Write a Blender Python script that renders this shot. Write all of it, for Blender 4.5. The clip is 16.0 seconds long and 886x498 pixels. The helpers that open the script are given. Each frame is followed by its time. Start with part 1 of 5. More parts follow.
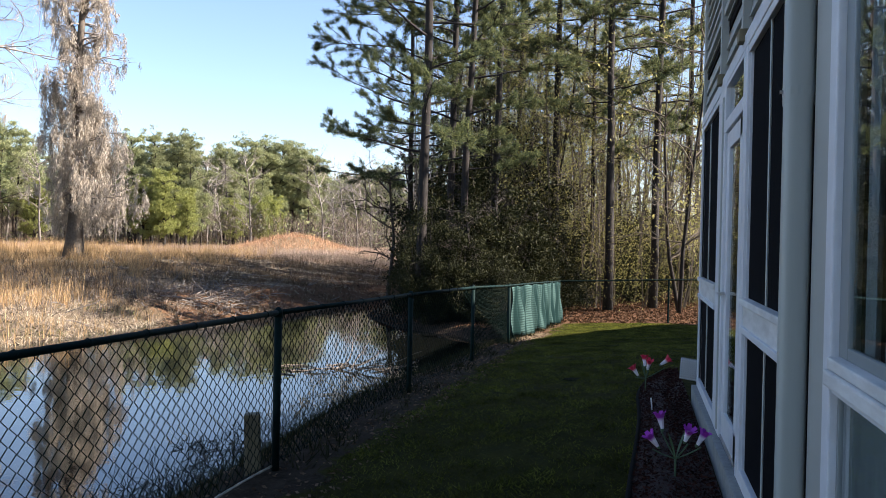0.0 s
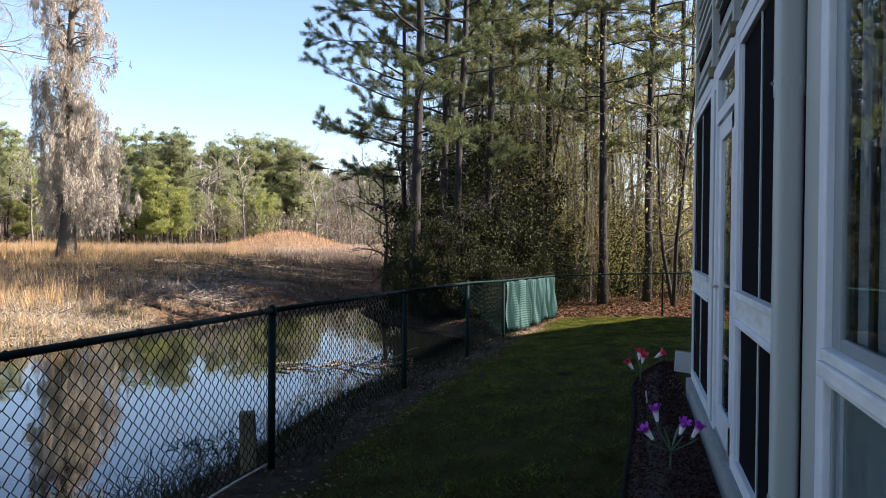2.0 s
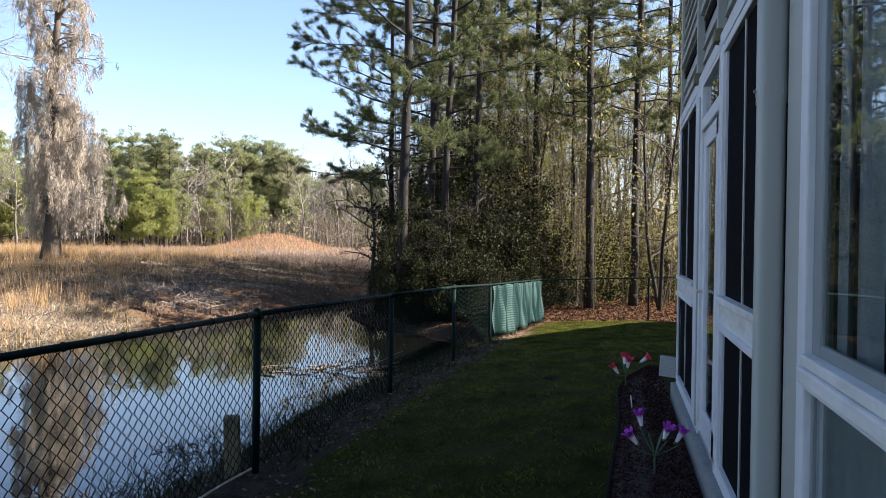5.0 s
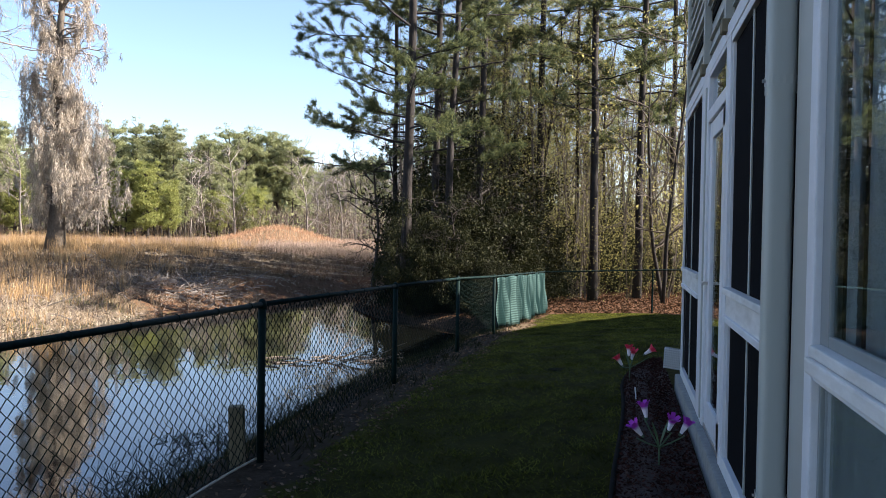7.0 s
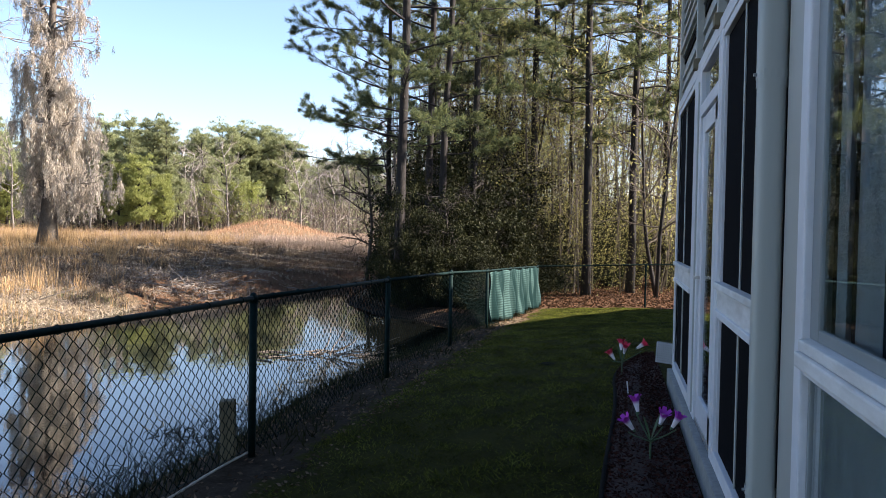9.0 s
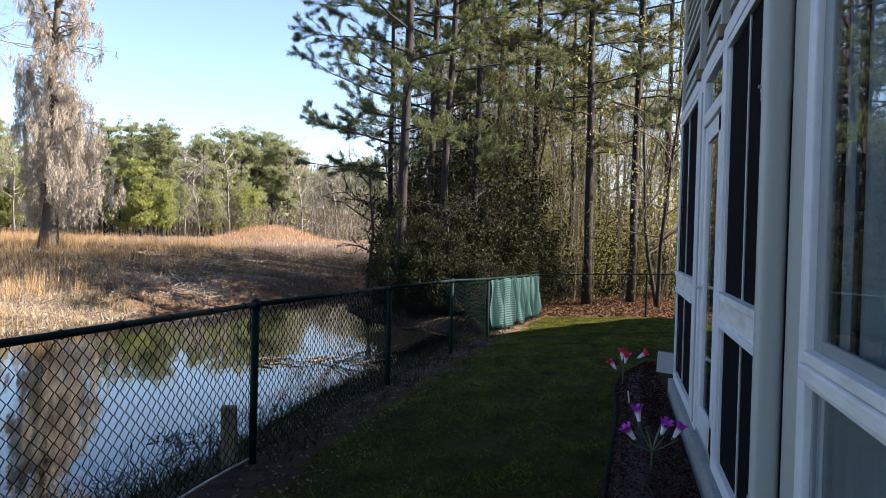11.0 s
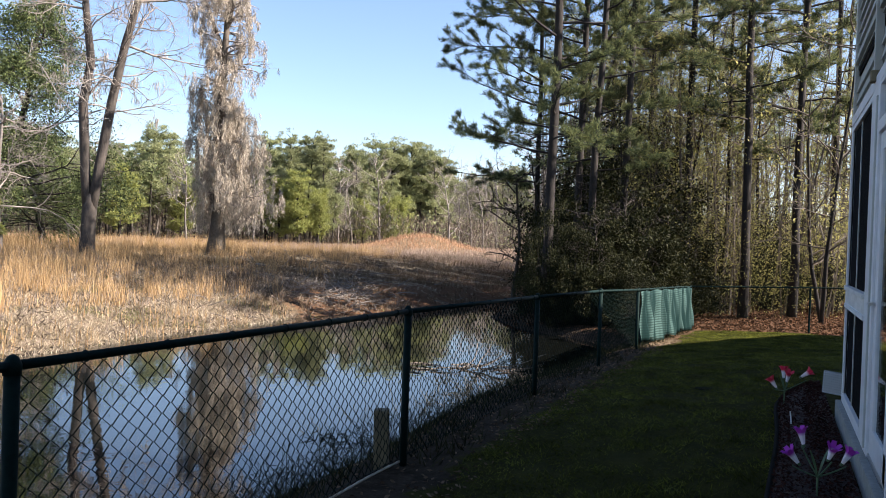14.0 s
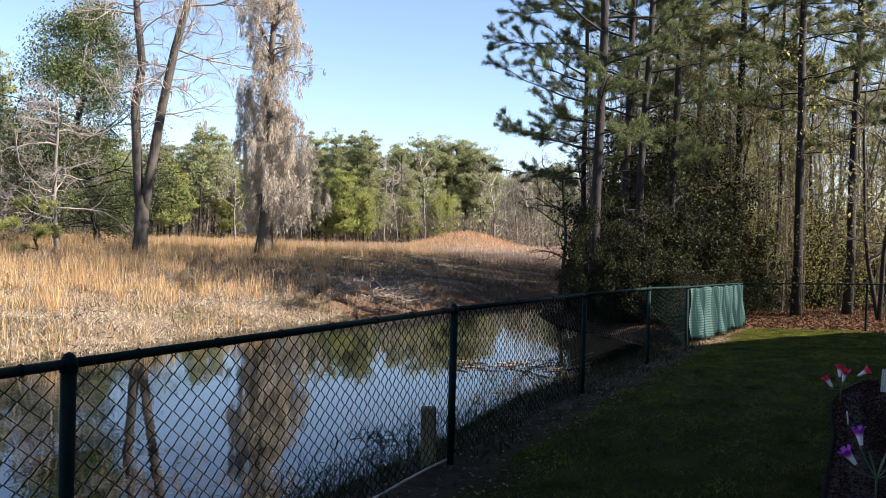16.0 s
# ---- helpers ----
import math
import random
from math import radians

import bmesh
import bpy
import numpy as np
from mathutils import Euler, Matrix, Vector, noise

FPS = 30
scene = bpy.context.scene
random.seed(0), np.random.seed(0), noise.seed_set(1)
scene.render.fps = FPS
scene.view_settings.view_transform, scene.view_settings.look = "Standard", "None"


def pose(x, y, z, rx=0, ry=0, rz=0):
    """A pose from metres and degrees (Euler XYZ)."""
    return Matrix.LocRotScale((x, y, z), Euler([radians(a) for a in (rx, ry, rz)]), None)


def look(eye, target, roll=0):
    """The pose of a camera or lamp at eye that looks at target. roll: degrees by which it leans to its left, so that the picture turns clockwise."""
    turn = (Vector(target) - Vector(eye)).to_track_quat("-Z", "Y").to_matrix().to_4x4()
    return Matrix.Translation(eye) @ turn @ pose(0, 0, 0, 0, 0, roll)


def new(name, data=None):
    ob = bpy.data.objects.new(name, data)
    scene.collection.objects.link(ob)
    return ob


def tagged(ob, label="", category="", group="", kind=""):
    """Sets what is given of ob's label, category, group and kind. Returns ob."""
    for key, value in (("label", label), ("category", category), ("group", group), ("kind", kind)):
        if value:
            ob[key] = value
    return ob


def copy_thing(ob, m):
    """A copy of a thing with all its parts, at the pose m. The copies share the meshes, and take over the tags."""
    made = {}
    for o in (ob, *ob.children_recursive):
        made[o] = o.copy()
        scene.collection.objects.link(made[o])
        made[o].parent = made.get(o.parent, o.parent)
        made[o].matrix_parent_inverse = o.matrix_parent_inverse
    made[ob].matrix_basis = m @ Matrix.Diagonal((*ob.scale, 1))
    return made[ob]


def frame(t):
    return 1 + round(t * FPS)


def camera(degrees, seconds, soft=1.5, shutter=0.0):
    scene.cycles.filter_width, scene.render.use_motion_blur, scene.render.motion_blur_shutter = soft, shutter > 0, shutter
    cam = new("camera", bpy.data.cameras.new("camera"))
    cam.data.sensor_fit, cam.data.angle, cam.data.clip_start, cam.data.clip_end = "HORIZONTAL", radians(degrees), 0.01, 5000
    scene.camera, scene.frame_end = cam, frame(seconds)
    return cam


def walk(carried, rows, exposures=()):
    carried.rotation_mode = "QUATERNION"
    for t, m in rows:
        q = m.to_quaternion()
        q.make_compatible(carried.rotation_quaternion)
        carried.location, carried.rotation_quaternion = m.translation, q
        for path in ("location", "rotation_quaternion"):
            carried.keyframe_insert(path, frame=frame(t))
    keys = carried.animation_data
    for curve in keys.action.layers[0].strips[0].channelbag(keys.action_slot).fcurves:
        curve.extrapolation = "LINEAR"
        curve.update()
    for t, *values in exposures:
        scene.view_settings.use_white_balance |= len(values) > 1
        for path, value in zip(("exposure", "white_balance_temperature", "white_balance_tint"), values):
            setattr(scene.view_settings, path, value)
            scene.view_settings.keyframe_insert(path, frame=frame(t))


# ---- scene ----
cam = camera(56.9, 16.0, soft=0.9)
# time, place of the eye, turn
PATH = [
    (0.0, 0.0104, -0.0015, 1.4556, 89.536, -1.229, 13.401),
    (0.5, 0.0091, -0.0045, 1.4571, 89.593, -1.021, 13.466),
    (1.0, 0.0092, -0.0042, 1.4572, 89.560, -1.118, 13.330),
    (1.5, 0.0079, -0.0060, 1.4571, 89.302, -0.808, 13.328),
    (2.0, 0.0140, 0.0058, 1.4539, 89.258, -0.571, 12.986),
    (2.5, 0.0190, 0.0083, 1.4555, 89.239, -0.485, 12.996),
    (3.0, 0.0242, 0.0087, 1.4553, 89.206, -0.640, 12.633),
    (3.5, 0.0314, 0.0134, 1.4571, 89.365, -0.586, 12.363),
    (4.0, 0.0304, 0.0033, 1.4599, 89.549, -0.671, 12.237),
    (6.5, 0.0149, 0.0023, 1.4548, 89.266, -1.028, 12.221),
    (7.0, 0.0131, 0.0072, 1.4514, 88.954, -1.006, 12.348),
    (7.5, 0.0177, 0.0125, 1.4499, 88.655, -1.126, 12.157),
    (8.0, 0.0225, 0.0181, 1.4483, 88.614, -1.161, 12.161),
    (8.5, 0.0217, 0.0220, 1.4480, 88.534, -1.033, 12.042),
    (9.0, 0.0232, 0.0219, 1.4488, 88.569, -1.103, 11.927),
    (11.5, 0.0083, 0.0082, 1.4514, 89.147, -1.825, 12.199),
    (12.0, 0.0076, 0.0053, 1.4511, 89.132, -1.618, 13.419),
    (12.5, 0.0043, 0.0010, 1.4521, 89.253, -1.531, 15.448),
    (13.0, -0.0004, -0.0025, 1.4518, 89.347, -1.684, 17.880),
    (13.5, -0.0037, -0.0128, 1.4550, 89.492, -1.873, 19.981),
    (14.0, -0.0082, -0.0234, 1.4580, 89.370, -2.039, 22.161),
    (14.5, -0.0211, -0.0167, 1.4592, 89.266, -1.927, 24.789),
    (15.0, -0.0200, -0.0129, 1.4579, 89.281, -1.399, 25.550),
    (15.5, -0.0182, -0.0171, 1.4536, 89.158, -2.065, 26.140),
    (16.0, -0.0134, -0.0152, 1.4573, 89.134, -1.621, 25.347),
]
walk(cam, [(row[0], pose(*row[1:])) for row in PATH], [(0.0, 1.98, 6350, 17), (4.0, 1.99, 6350, 17), (9.0, 2.08, 6350, 17), (12.0, 2.00, 6350, 17), (14.5, 1.80, 6350, 17), (16.0, 1.80, 6350, 17)])

# ---- sky and sun ----
SUN_AZ = Vector((0.985, 0.17, 0.0)).normalized()
SUN_EL = radians(36)
world = bpy.data.worlds.new("sky")
scene.world = world
world.use_nodes = True
wn = world.node_tree.nodes
sky = wn.new("ShaderNodeTexSky")
sky.sky_type = "NISHITA"
sky.sun_disc = False
sky.sun_elevation = SUN_EL
sky.sun_rotation = math.atan2(SUN_AZ.x, SUN_AZ.y)
sky.air_density, sky.dust_density, sky.ozone_density = 1.0, 0.50, 2.2
wn["Background"].inputs["Strength"].default_value = 0.071
world.node_tree.links.new(sky.outputs["Color"], wn["Background"].inputs["Color"])
sun_data = bpy.data.lights.new("sun", "SUN")
sun_data.energy, sun_data.angle, sun_data.color = 5.0, radians(0.5), (1.0, 0.91, 0.78)
sun = new("sun", sun_data)
to_sun = Vector((SUN_AZ.x * math.cos(SUN_EL), SUN_AZ.y * math.cos(SUN_EL), math.sin(SUN_EL)))
sun.matrix_world = look(to_sun * 60, (0, 0, 0))

rng = np.random.default_rng(7)


# ---- materials ----
def mat(name, base, rough=0.7, metal=0.0):
    m = bpy.data.materials.new(name)
    m.use_nodes = True
    b = m.node_tree.nodes["Principled BSDF"]
    b.inputs["Base Color"].default_value = (*base, 1)
    b.inputs["Roughness"].default_value = rough
    b.inputs["Metallic"].default_value = metal
    return m


def node(m, kind, **values):
    n = m.node_tree.nodes.new(kind)
    for key, value in values.items():
        n.inputs[key].default_value = value
    return n


def join(m, a, b):
    m.node_tree.links.new(a, b)


def ramp(m, source, stops):
    r = m.node_tree.nodes.new("ShaderNodeValToRGB")
    e = r.color_ramp.elements
    while len(e) < len(stops):
        e.new(0.5)
    for item, (p, c) in zip(e, stops):
        item.position, item.color = p, (*c, 1)
    join(m, source, r.inputs["Fac"])
    return r.outputs["Color"]


def mixed(m, fac, a, b):
    x = m.node_tree.nodes.new("ShaderNodeMix")
    x.data_type = "RGBA"
    if isinstance(fac, float):
        x.inputs[0].default_value = fac
    else:
        join(m, fac, x.inputs[0])
    for s, v in ((x.inputs[6], a), (x.inputs[7], b)):
        if isinstance(v, tuple):
            s.default_value = (*v, 1)
        else:
            join(m, v, s)
    return x.outputs[2]


def coords(m, stretch=(1, 1, 1), space="Object"):
    tc = m.node_tree.nodes.new("ShaderNodeTexCoord")
    mp = m.node_tree.nodes.new("ShaderNodeMapping")
    mp.inputs["Scale"].default_value = stretch
    join(m, tc.outputs[space], mp.inputs["Vector"])
    return mp.outputs["Vector"]


def noise_tex(m, vec, scale, detail=4.0, rough=0.6):
    n = node(m, "ShaderNodeTexNoise", Scale=scale, Detail=detail, Roughness=rough)
    join(m, vec, n.inputs["Vector"])
    return n.outputs["Fac"]


def bump(m, height, strength=0.3, distance=0.02):
    b = node(m, "ShaderNodeBump", Strength=strength, Distance=distance)
    join(m, height, b.inputs["Height"])
    join(m, b.outputs["Normal"], m.node_tree.nodes["Principled BSDF"].inputs["Normal"])


def paint(m, colour):
    join(m, colour, m.node_tree.nodes["Principled BSDF"].inputs["Base Color"])


def grained(name, dark, light, scale, rough=0.75, stretch=(1, 1, 1), relief=0.3, distance=0.01, big=0.25, metal=0.0):
    """Two scales of variation between two colours, with fine relief."""
    m = mat(name, light, rough, metal)
    v = coords(m, stretch)
    fine = noise_tex(m, v, scale, 6.0, 0.65)
    wide = noise_tex(m, v, scale * 0.12, 3.0)
    c1 = ramp(m, fine, [(0.3, dark), (0.7, light)])
    c2 = ramp(m, wide, [(0.35, dark), (0.65, light)])
    paint(m, mixed(m, big, c1, c2))
    bump(m, fine, relief, distance)
    return m


def leafy(name, dark, light, trans=0.35, rough=0.55):
    """Foliage: colour varies leaf by leaf and tree by tree; light comes through."""
    m = mat(name, light, rough)
    g = m.node_tree.nodes.new("ShaderNodeNewGeometry")
    o = m.node_tree.nodes.new("ShaderNodeObjectInfo")
    c1 = ramp(m, g.outputs["Random Per Island"], [(0.0, dark), (0.6, tuple((a + b) / 2 for a, b in zip(dark, light))), (1.0, light)])
    h = m.node_tree.nodes.new("ShaderNodeHueSaturation")
    r = m.node_tree.nodes.new("ShaderNodeMapRange")
    r.inputs["To Min"].default_value, r.inputs["To Max"].default_value = 0.8, 1.2
    join(m, o.outputs["Random"], r.inputs["Value"])
    join(m, r.outputs["Result"], h.inputs["Value"])
    join(m, c1, h.inputs["Color"])
    paint(m, h.outputs["Color"])
    t = m.node_tree.nodes.new("ShaderNodeBsdfTranslucent")
    join(m, h.outputs["Color"], t.inputs["Color"])
    x = m.node_tree.nodes.new("ShaderNodeMixShader")
    x.inputs[0].default_value = trans
    join(m, m.node_tree.nodes["Principled BSDF"].outputs[0], x.inputs[1])
    join(m, t.outputs[0], x.inputs[2])
    join(m, x.outputs[0], m.node_tree.nodes["Material Output"].inputs["Surface"])
    m.node_tree.nodes["Principled BSDF"].inputs["Specular IOR Level"].default_value = 0.08
    return m


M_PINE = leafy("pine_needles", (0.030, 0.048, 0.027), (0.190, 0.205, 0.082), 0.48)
# paler needles: distant haze, and sun inside the wood, put into the colour
M_PINE_HAZE = leafy("hazed_sunlit_pine_needles", (0.120, 0.145, 0.080), (0.400, 0.410, 0.200), 0.45)
M_PINE_YOUNG = leafy("young_pine_needles", (0.150, 0.175, 0.055), (0.390, 0.400, 0.130), 0.40)
# leaves darkened to carry the shade that the wood throws on them
M_EVERGREEN_SHADE = leafy("shaded_evergreen_leaves", (0.008, 0.011, 0.005), (0.036, 0.037, 0.013), 0.18, 0.6)
M_OAK = leafy("oak_leaves", (0.036, 0.058, 0.028), (0.190, 0.225, 0.085), 0.25, 0.5)
# yellow-green leaves lightened so that the colour itself looks sunlit
M_BRIGHT_LEAF = leafy("sun_coloured_leaves", (0.130, 0.128, 0.048), (0.400, 0.365, 0.135), 0.55)
M_BROWN_LEAF = leafy("dry_leaves", (0.050, 0.034, 0.022), (0.240, 0.165, 0.110), 0.2, 0.8)
M_MOSS = leafy("spanish_moss", (0.230, 0.200, 0.160), (0.520, 0.460, 0.375), 0.35, 0.9)
M_BROOM = leafy("broom_grass", (0.300, 0.185, 0.085), (0.640, 0.450, 0.235), 0.3, 0.8)
M_STRAW = leafy("straw_grass", (0.240, 0.200, 0.140), (0.560, 0.475, 0.350), 0.3, 0.8)
M_PINK = leafy("field_grass", (0.220, 0.158, 0.115), (0.400, 0.305, 0.240), 0.3, 0.85)
M_TURF = leafy("turf_blades", (0.022, 0.030, 0.006), (0.150, 0.158, 0.026), 0.55, 0.6)
t_hue = next(n for n in M_TURF.node_tree.nodes if n.type == "HUE_SAT")
t_mix = node(M_TURF, "ShaderNodeMapRange", **{"From Min": 0.35, "From Max": 0.65, "To Min": 0.45, "To Max": 1.55})
join(M_TURF, noise_tex(M_TURF, coords(M_TURF, (1, 0.6, 1)), 2.6, 4.0), t_mix.inputs["Value"])
join(M_TURF, t_mix.outputs["Result"], t_hue.inputs["Value"])
M_BARK = grained("pine_bark", (0.005, 0.004, 0.003), (0.024, 0.017, 0.012), 9.0, 0.9, (1, 1, 0.35), 0.9, 0.04)
M_GREYBARK = grained("grey_bark", (0.085, 0.074, 0.064), (0.215, 0.190, 0.166), 8.0, 0.9, (1, 1, 0.4), 0.7, 0.02)
M_PALEBARK = grained("pale_bark", (0.130, 0.112, 0.095), (0.300, 0.265, 0.230), 8.0, 0.9, (1, 1, 0.4), 0.6, 0.015)
M_TWIG = grained("twig_bark", (0.050, 0.041, 0.031), (0.165, 0.136, 0.104), 12.0, 0.9)
M_FENCE = grained("green_vinyl_coat", (0.002, 0.010, 0.009), (0.006, 0.021, 0.019), 30.0, 0.7, relief=0.1)
M_FENCE.node_tree.nodes["Principled BSDF"].inputs["Specular IOR Level"].default_value = 0.10
M_WIRE = grained("green_wire_coat", (0.002, 0.007, 0.006), (0.004, 0.012, 0.010), 30.0, 0.85, relief=0.1)
M_WIRE.node_tree.nodes["Principled BSDF"].inputs["Specular IOR Level"].default_value = 0.06
M_FABRIC = mat("green_mesh_fabric", (0.03, 0.1, 0.09), 0.85)
M_FABRIC.node_tree.nodes["Principled BSDF"].inputs["Specular IOR Level"].default_value = 0.05
fv = coords(M_FABRIC)
f_w = node(M_FABRIC, "ShaderNodeTexWave", Scale=6.5, Distortion=0.3)
f_w.bands_direction = "Z"
join(M_FABRIC, fv, f_w.inputs["Vector"])
# dark upright bands: shade of the folds painted into the cloth
f_folds = mixed(M_FABRIC, ramp(M_FABRIC, noise_tex(M_FABRIC, coords(M_FABRIC, (0.2, 1, 0.12)), 2.2, 3.0), [(0.46, (0.0, 0.0, 0.0)), (0.60, (1.0, 1.0, 1.0))]), (0.006, 0.020, 0.019), (0.052, 0.094, 0.086))
paint(M_FABRIC, mixed(M_FABRIC, ramp(M_FABRIC, f_w.outputs["Fac"], [(0.3, (0.4, 0.4, 0.4)), (0.6, (1.0, 1.0, 1.0))]), (0.004, 0.014, 0.013), f_folds))
M_SIDING = grained("vinyl_siding", (0.28, 0.290, 0.262), (0.355, 0.365, 0.330), 3.0, 0.5, (1, 0.2, 1), 0.05)
M_WHITE = grained("white_paint", (0.50, 0.515, 0.53), (0.63, 0.645, 0.66), 6.0, 0.45, relief=0.08)
M_WORN = grained("worn_white_wood", (0.42, 0.41, 0.38), (0.68, 0.68, 0.66), 14.0, 0.6, (1, 0.25, 1), 0.3, 0.004)
M_SPOUT = grained("white_aluminium", (0.30, 0.325, 0.30), (0.38, 0.405, 0.375), 5.0, 0.4, (1, 1, 0.1), 0.06)
M_SASH = grained("grey_sash_paint", (0.15, 0.175, 0.175), (0.21, 0.235, 0.235), 5.0, 0.4, (1, 1, 0.1), 0.06)
M_SCREEN = grained("black_screen_cloth", (0.002, 0.002, 0.003), (0.005, 0.005, 0.006), 60.0, 0.9)
M_SCREEN.node_tree.nodes["Principled BSDF"].inputs["Specular IOR Level"].default_value = 0.05
M_CONCRETE = grained("concrete", (0.14, 0.15, 0.145), (0.25, 0.26, 0.25), 18.0, 0.85, relief=0.4, distance=0.006)
M_DARK = grained("black_plastic_and_gap_shade", (0.006, 0.006, 0.006), (0.014, 0.014, 0.013), 20.0, 0.95)
M_DARK.node_tree.nodes["Principled BSDF"].inputs["Specular IOR Level"].default_value = 0.05
M_MULCH = leafy("mulch_chips", (0.012, 0.005, 0.004), (0.046, 0.017, 0.012), 0.0, 0.9)
M_STAKE = grained("weathered_timber", (0.095, 0.080, 0.048), (0.200, 0.168, 0.100), 20.0, 0.85, (1, 1, 0.15), 0.5)
M_ROPE = grained("sun_bleached_rope", (0.34, 0.30, 0.24), (0.55, 0.50, 0.42), 40.0, 0.8)
M_PURPLE = mat("purple_petal", (0.20, 0.02, 0.30), 0.6)
M_RED = mat("red_petal", (0.55, 0.012, 0.05), 0.6)
M_STEM = grained("green_stem", (0.03, 0.07, 0.03), (0.06, 0.11, 0.05), 20.0, 0.6)
M_ROOF = grained("roof_shingle", (0.06, 0.055, 0.05), (0.13, 0.12, 0.11), 12.0, 0.9)
M_CURTAIN = grained("sheer_curtain", (0.22, 0.24, 0.25), (0.36, 0.38, 0.39), 10.0, 0.9, (1, 6, 0.2))
# near-black: the gloom of the unlit rooms is put into this colour
M_ROOM_SHADE = grained("room_shade", (0.025, 0.025, 0.025), (0.045, 0.045, 0.045), 3.0, 0.9)
M_METAL = mat("brushed_metal", (0.45, 0.45, 0.45), 0.35, 1.0)

M_GLASS = mat("window_glass", (0.9, 0.95, 0.95), 0.0)
g_t = node(M_GLASS, "ShaderNodeBsdfTransparent", Color=(0.86, 0.90, 0.90, 1))
g_g = node(M_GLASS, "ShaderNodeBsdfGlossy", Color=(0.95, 0.97, 1.0, 1), Roughness=0.01)
g_w = node(M_GLASS, "ShaderNodeLayerWeight", Blend=0.5)
g_p = M_GLASS.node_tree.nodes.new("ShaderNodeMath")
g_p.operation = "POWER"
g_p.inputs[1].default_value = 4.0
join(M_GLASS, g_w.outputs["Facing"], g_p.inputs[0])
g_f = M_GLASS.node_tree.nodes.new("ShaderNodeMapRange")
g_f.inputs["To Min"].default_value, g_f.inputs["To Max"].default_value = 0.04, 0.85
join(M_GLASS, g_p.outputs[0], g_f.inputs["Value"])
g_m = M_GLASS.node_tree.nodes.new("ShaderNodeMixShader")
join(M_GLASS, g_f.outputs[0], g_m.inputs[0])
join(M_GLASS, g_t.outputs[0], g_m.inputs[1])
join(M_GLASS, g_g.outputs[0], g_m.inputs[2])
join(M_GLASS, g_m.outputs[0], M_GLASS.node_tree.nodes["Material Output"].inputs["Surface"])
M_GLASS.node_tree.nodes.remove(M_GLASS.node_tree.nodes["Principled BSDF"])

M_WATER = mat("pond_water", (0.006, 0.007, 0.006), 0.012)
M_WATER.node_tree.nodes["Principled BSDF"].inputs["Specular Tint"].default_value = (0.80, 0.90, 1.0, 1)
M_WATER.node_tree.nodes["Principled BSDF"].inputs["IOR"].default_value = 1.50
wv = coords(M_WATER)
bump(M_WATER, noise_tex(M_WATER, wv, 2.2, 3.0), 0.035, 0.05)

# petals: white throat, coloured tip
for m_, tip in ((M_PURPLE, (0.34, 0.025, 0.38)), (M_RED, (0.62, 0.015, 0.06))):
    at_ = m_.node_tree.nodes.new("ShaderNodeAttribute")
    at_.attribute_name = "tip"
    paint(m_, ramp(m_, at_.outputs["Fac"], [(0.48, (0.78, 0.74, 0.78)), (0.66, tip)]))

# ground: turf, bare soil, leaf litter and straw by zone
M_GROUND = mat("ground_cover", (0.1, 0.08, 0.05), 0.95)
M_GROUND.node_tree.nodes["Principled BSDF"].inputs["Specular IOR Level"].default_value = 0.04
gv = coords(M_GROUND)
n_f, n_m, n_w = noise_tex(M_GROUND, gv, 45.0, 6.0), noise_tex(M_GROUND, gv, 5.0, 5.0), noise_tex(M_GROUND, gv, 0.5, 4.0)
c_soil = mixed(M_GROUND, 0.4, ramp(M_GROUND, n_f, [(0.3, (0.013, 0.010, 0.007)), (0.7, (0.058, 0.045, 0.032))]), ramp(M_GROUND, n_m, [(0.35, (0.014, 0.011, 0.008)), (0.65, (0.085, 0.066, 0.048))]))
c_turf = mixed(M_GROUND, 0.5, ramp(M_GROUND, n_f, [(0.3, (0.009, 0.010, 0.003)), (0.7, (0.044, 0.044, 0.010))]), ramp(M_GROUND, n_m, [(0.3, (0.007, 0.008, 0.003)), (0.7, (0.050, 0.048, 0.010))]))
c_straw = mixed(M_GROUND, 0.5, ramp(M_GROUND, n_f, [(0.3, (0.050, 0.040, 0.026)), (0.7, (0.230, 0.170, 0.105))]), ramp(M_GROUND, n_m, [(0.3, (0.070, 0.058, 0.036)), (0.7, (0.220, 0.165, 0.105))]))
c_litter = mixed(M_GROUND, 0.5, ramp(M_GROUND, n_f, [(0.3, (0.034, 0.020, 0.012)), (0.7, (0.180, 0.098, 0.055))]), ramp(M_GROUND, n_m, [(0.3, (0.036, 0.022, 0.013)), (0.7, (0.190, 0.105, 0.058))]))
zone = {}
for key in ("turf", "straw", "litter"):
    a_ = M_GROUND.node_tree.nodes.new("ShaderNodeAttribute")
    a_.attribute_name = key
    s_ = M_GROUND.node_tree.nodes.new("ShaderNodeMath")
    s_.operation = "ADD"
    join(M_GROUND, a_.outputs["Fac"], s_.inputs[0])
    k_ = M_GROUND.node_tree.nodes.new("ShaderNodeMapRange")
    k_.inputs["From Min"].default_value, k_.inputs["From Max"].default_value = 0.3, 0.7
    k_.inputs["To Min"].default_value, k_.inputs["To Max"].default_value = -0.45, 0.45
    join(M_GROUND, n_m, k_.inputs["Value"])
    join(M_GROUND, k_.outputs["Result"], s_.inputs[1])
    e_ = M_GROUND.node_tree.nodes.new("ShaderNodeMapRange")
    e_.inputs["From Min"].default_value, e_.inputs["From Max"].default_value = 0.35, 0.65
    join(M_GROUND, s_.outputs[0], e_.inputs["Value"])
    zone[key] = e_.outputs["Result"]
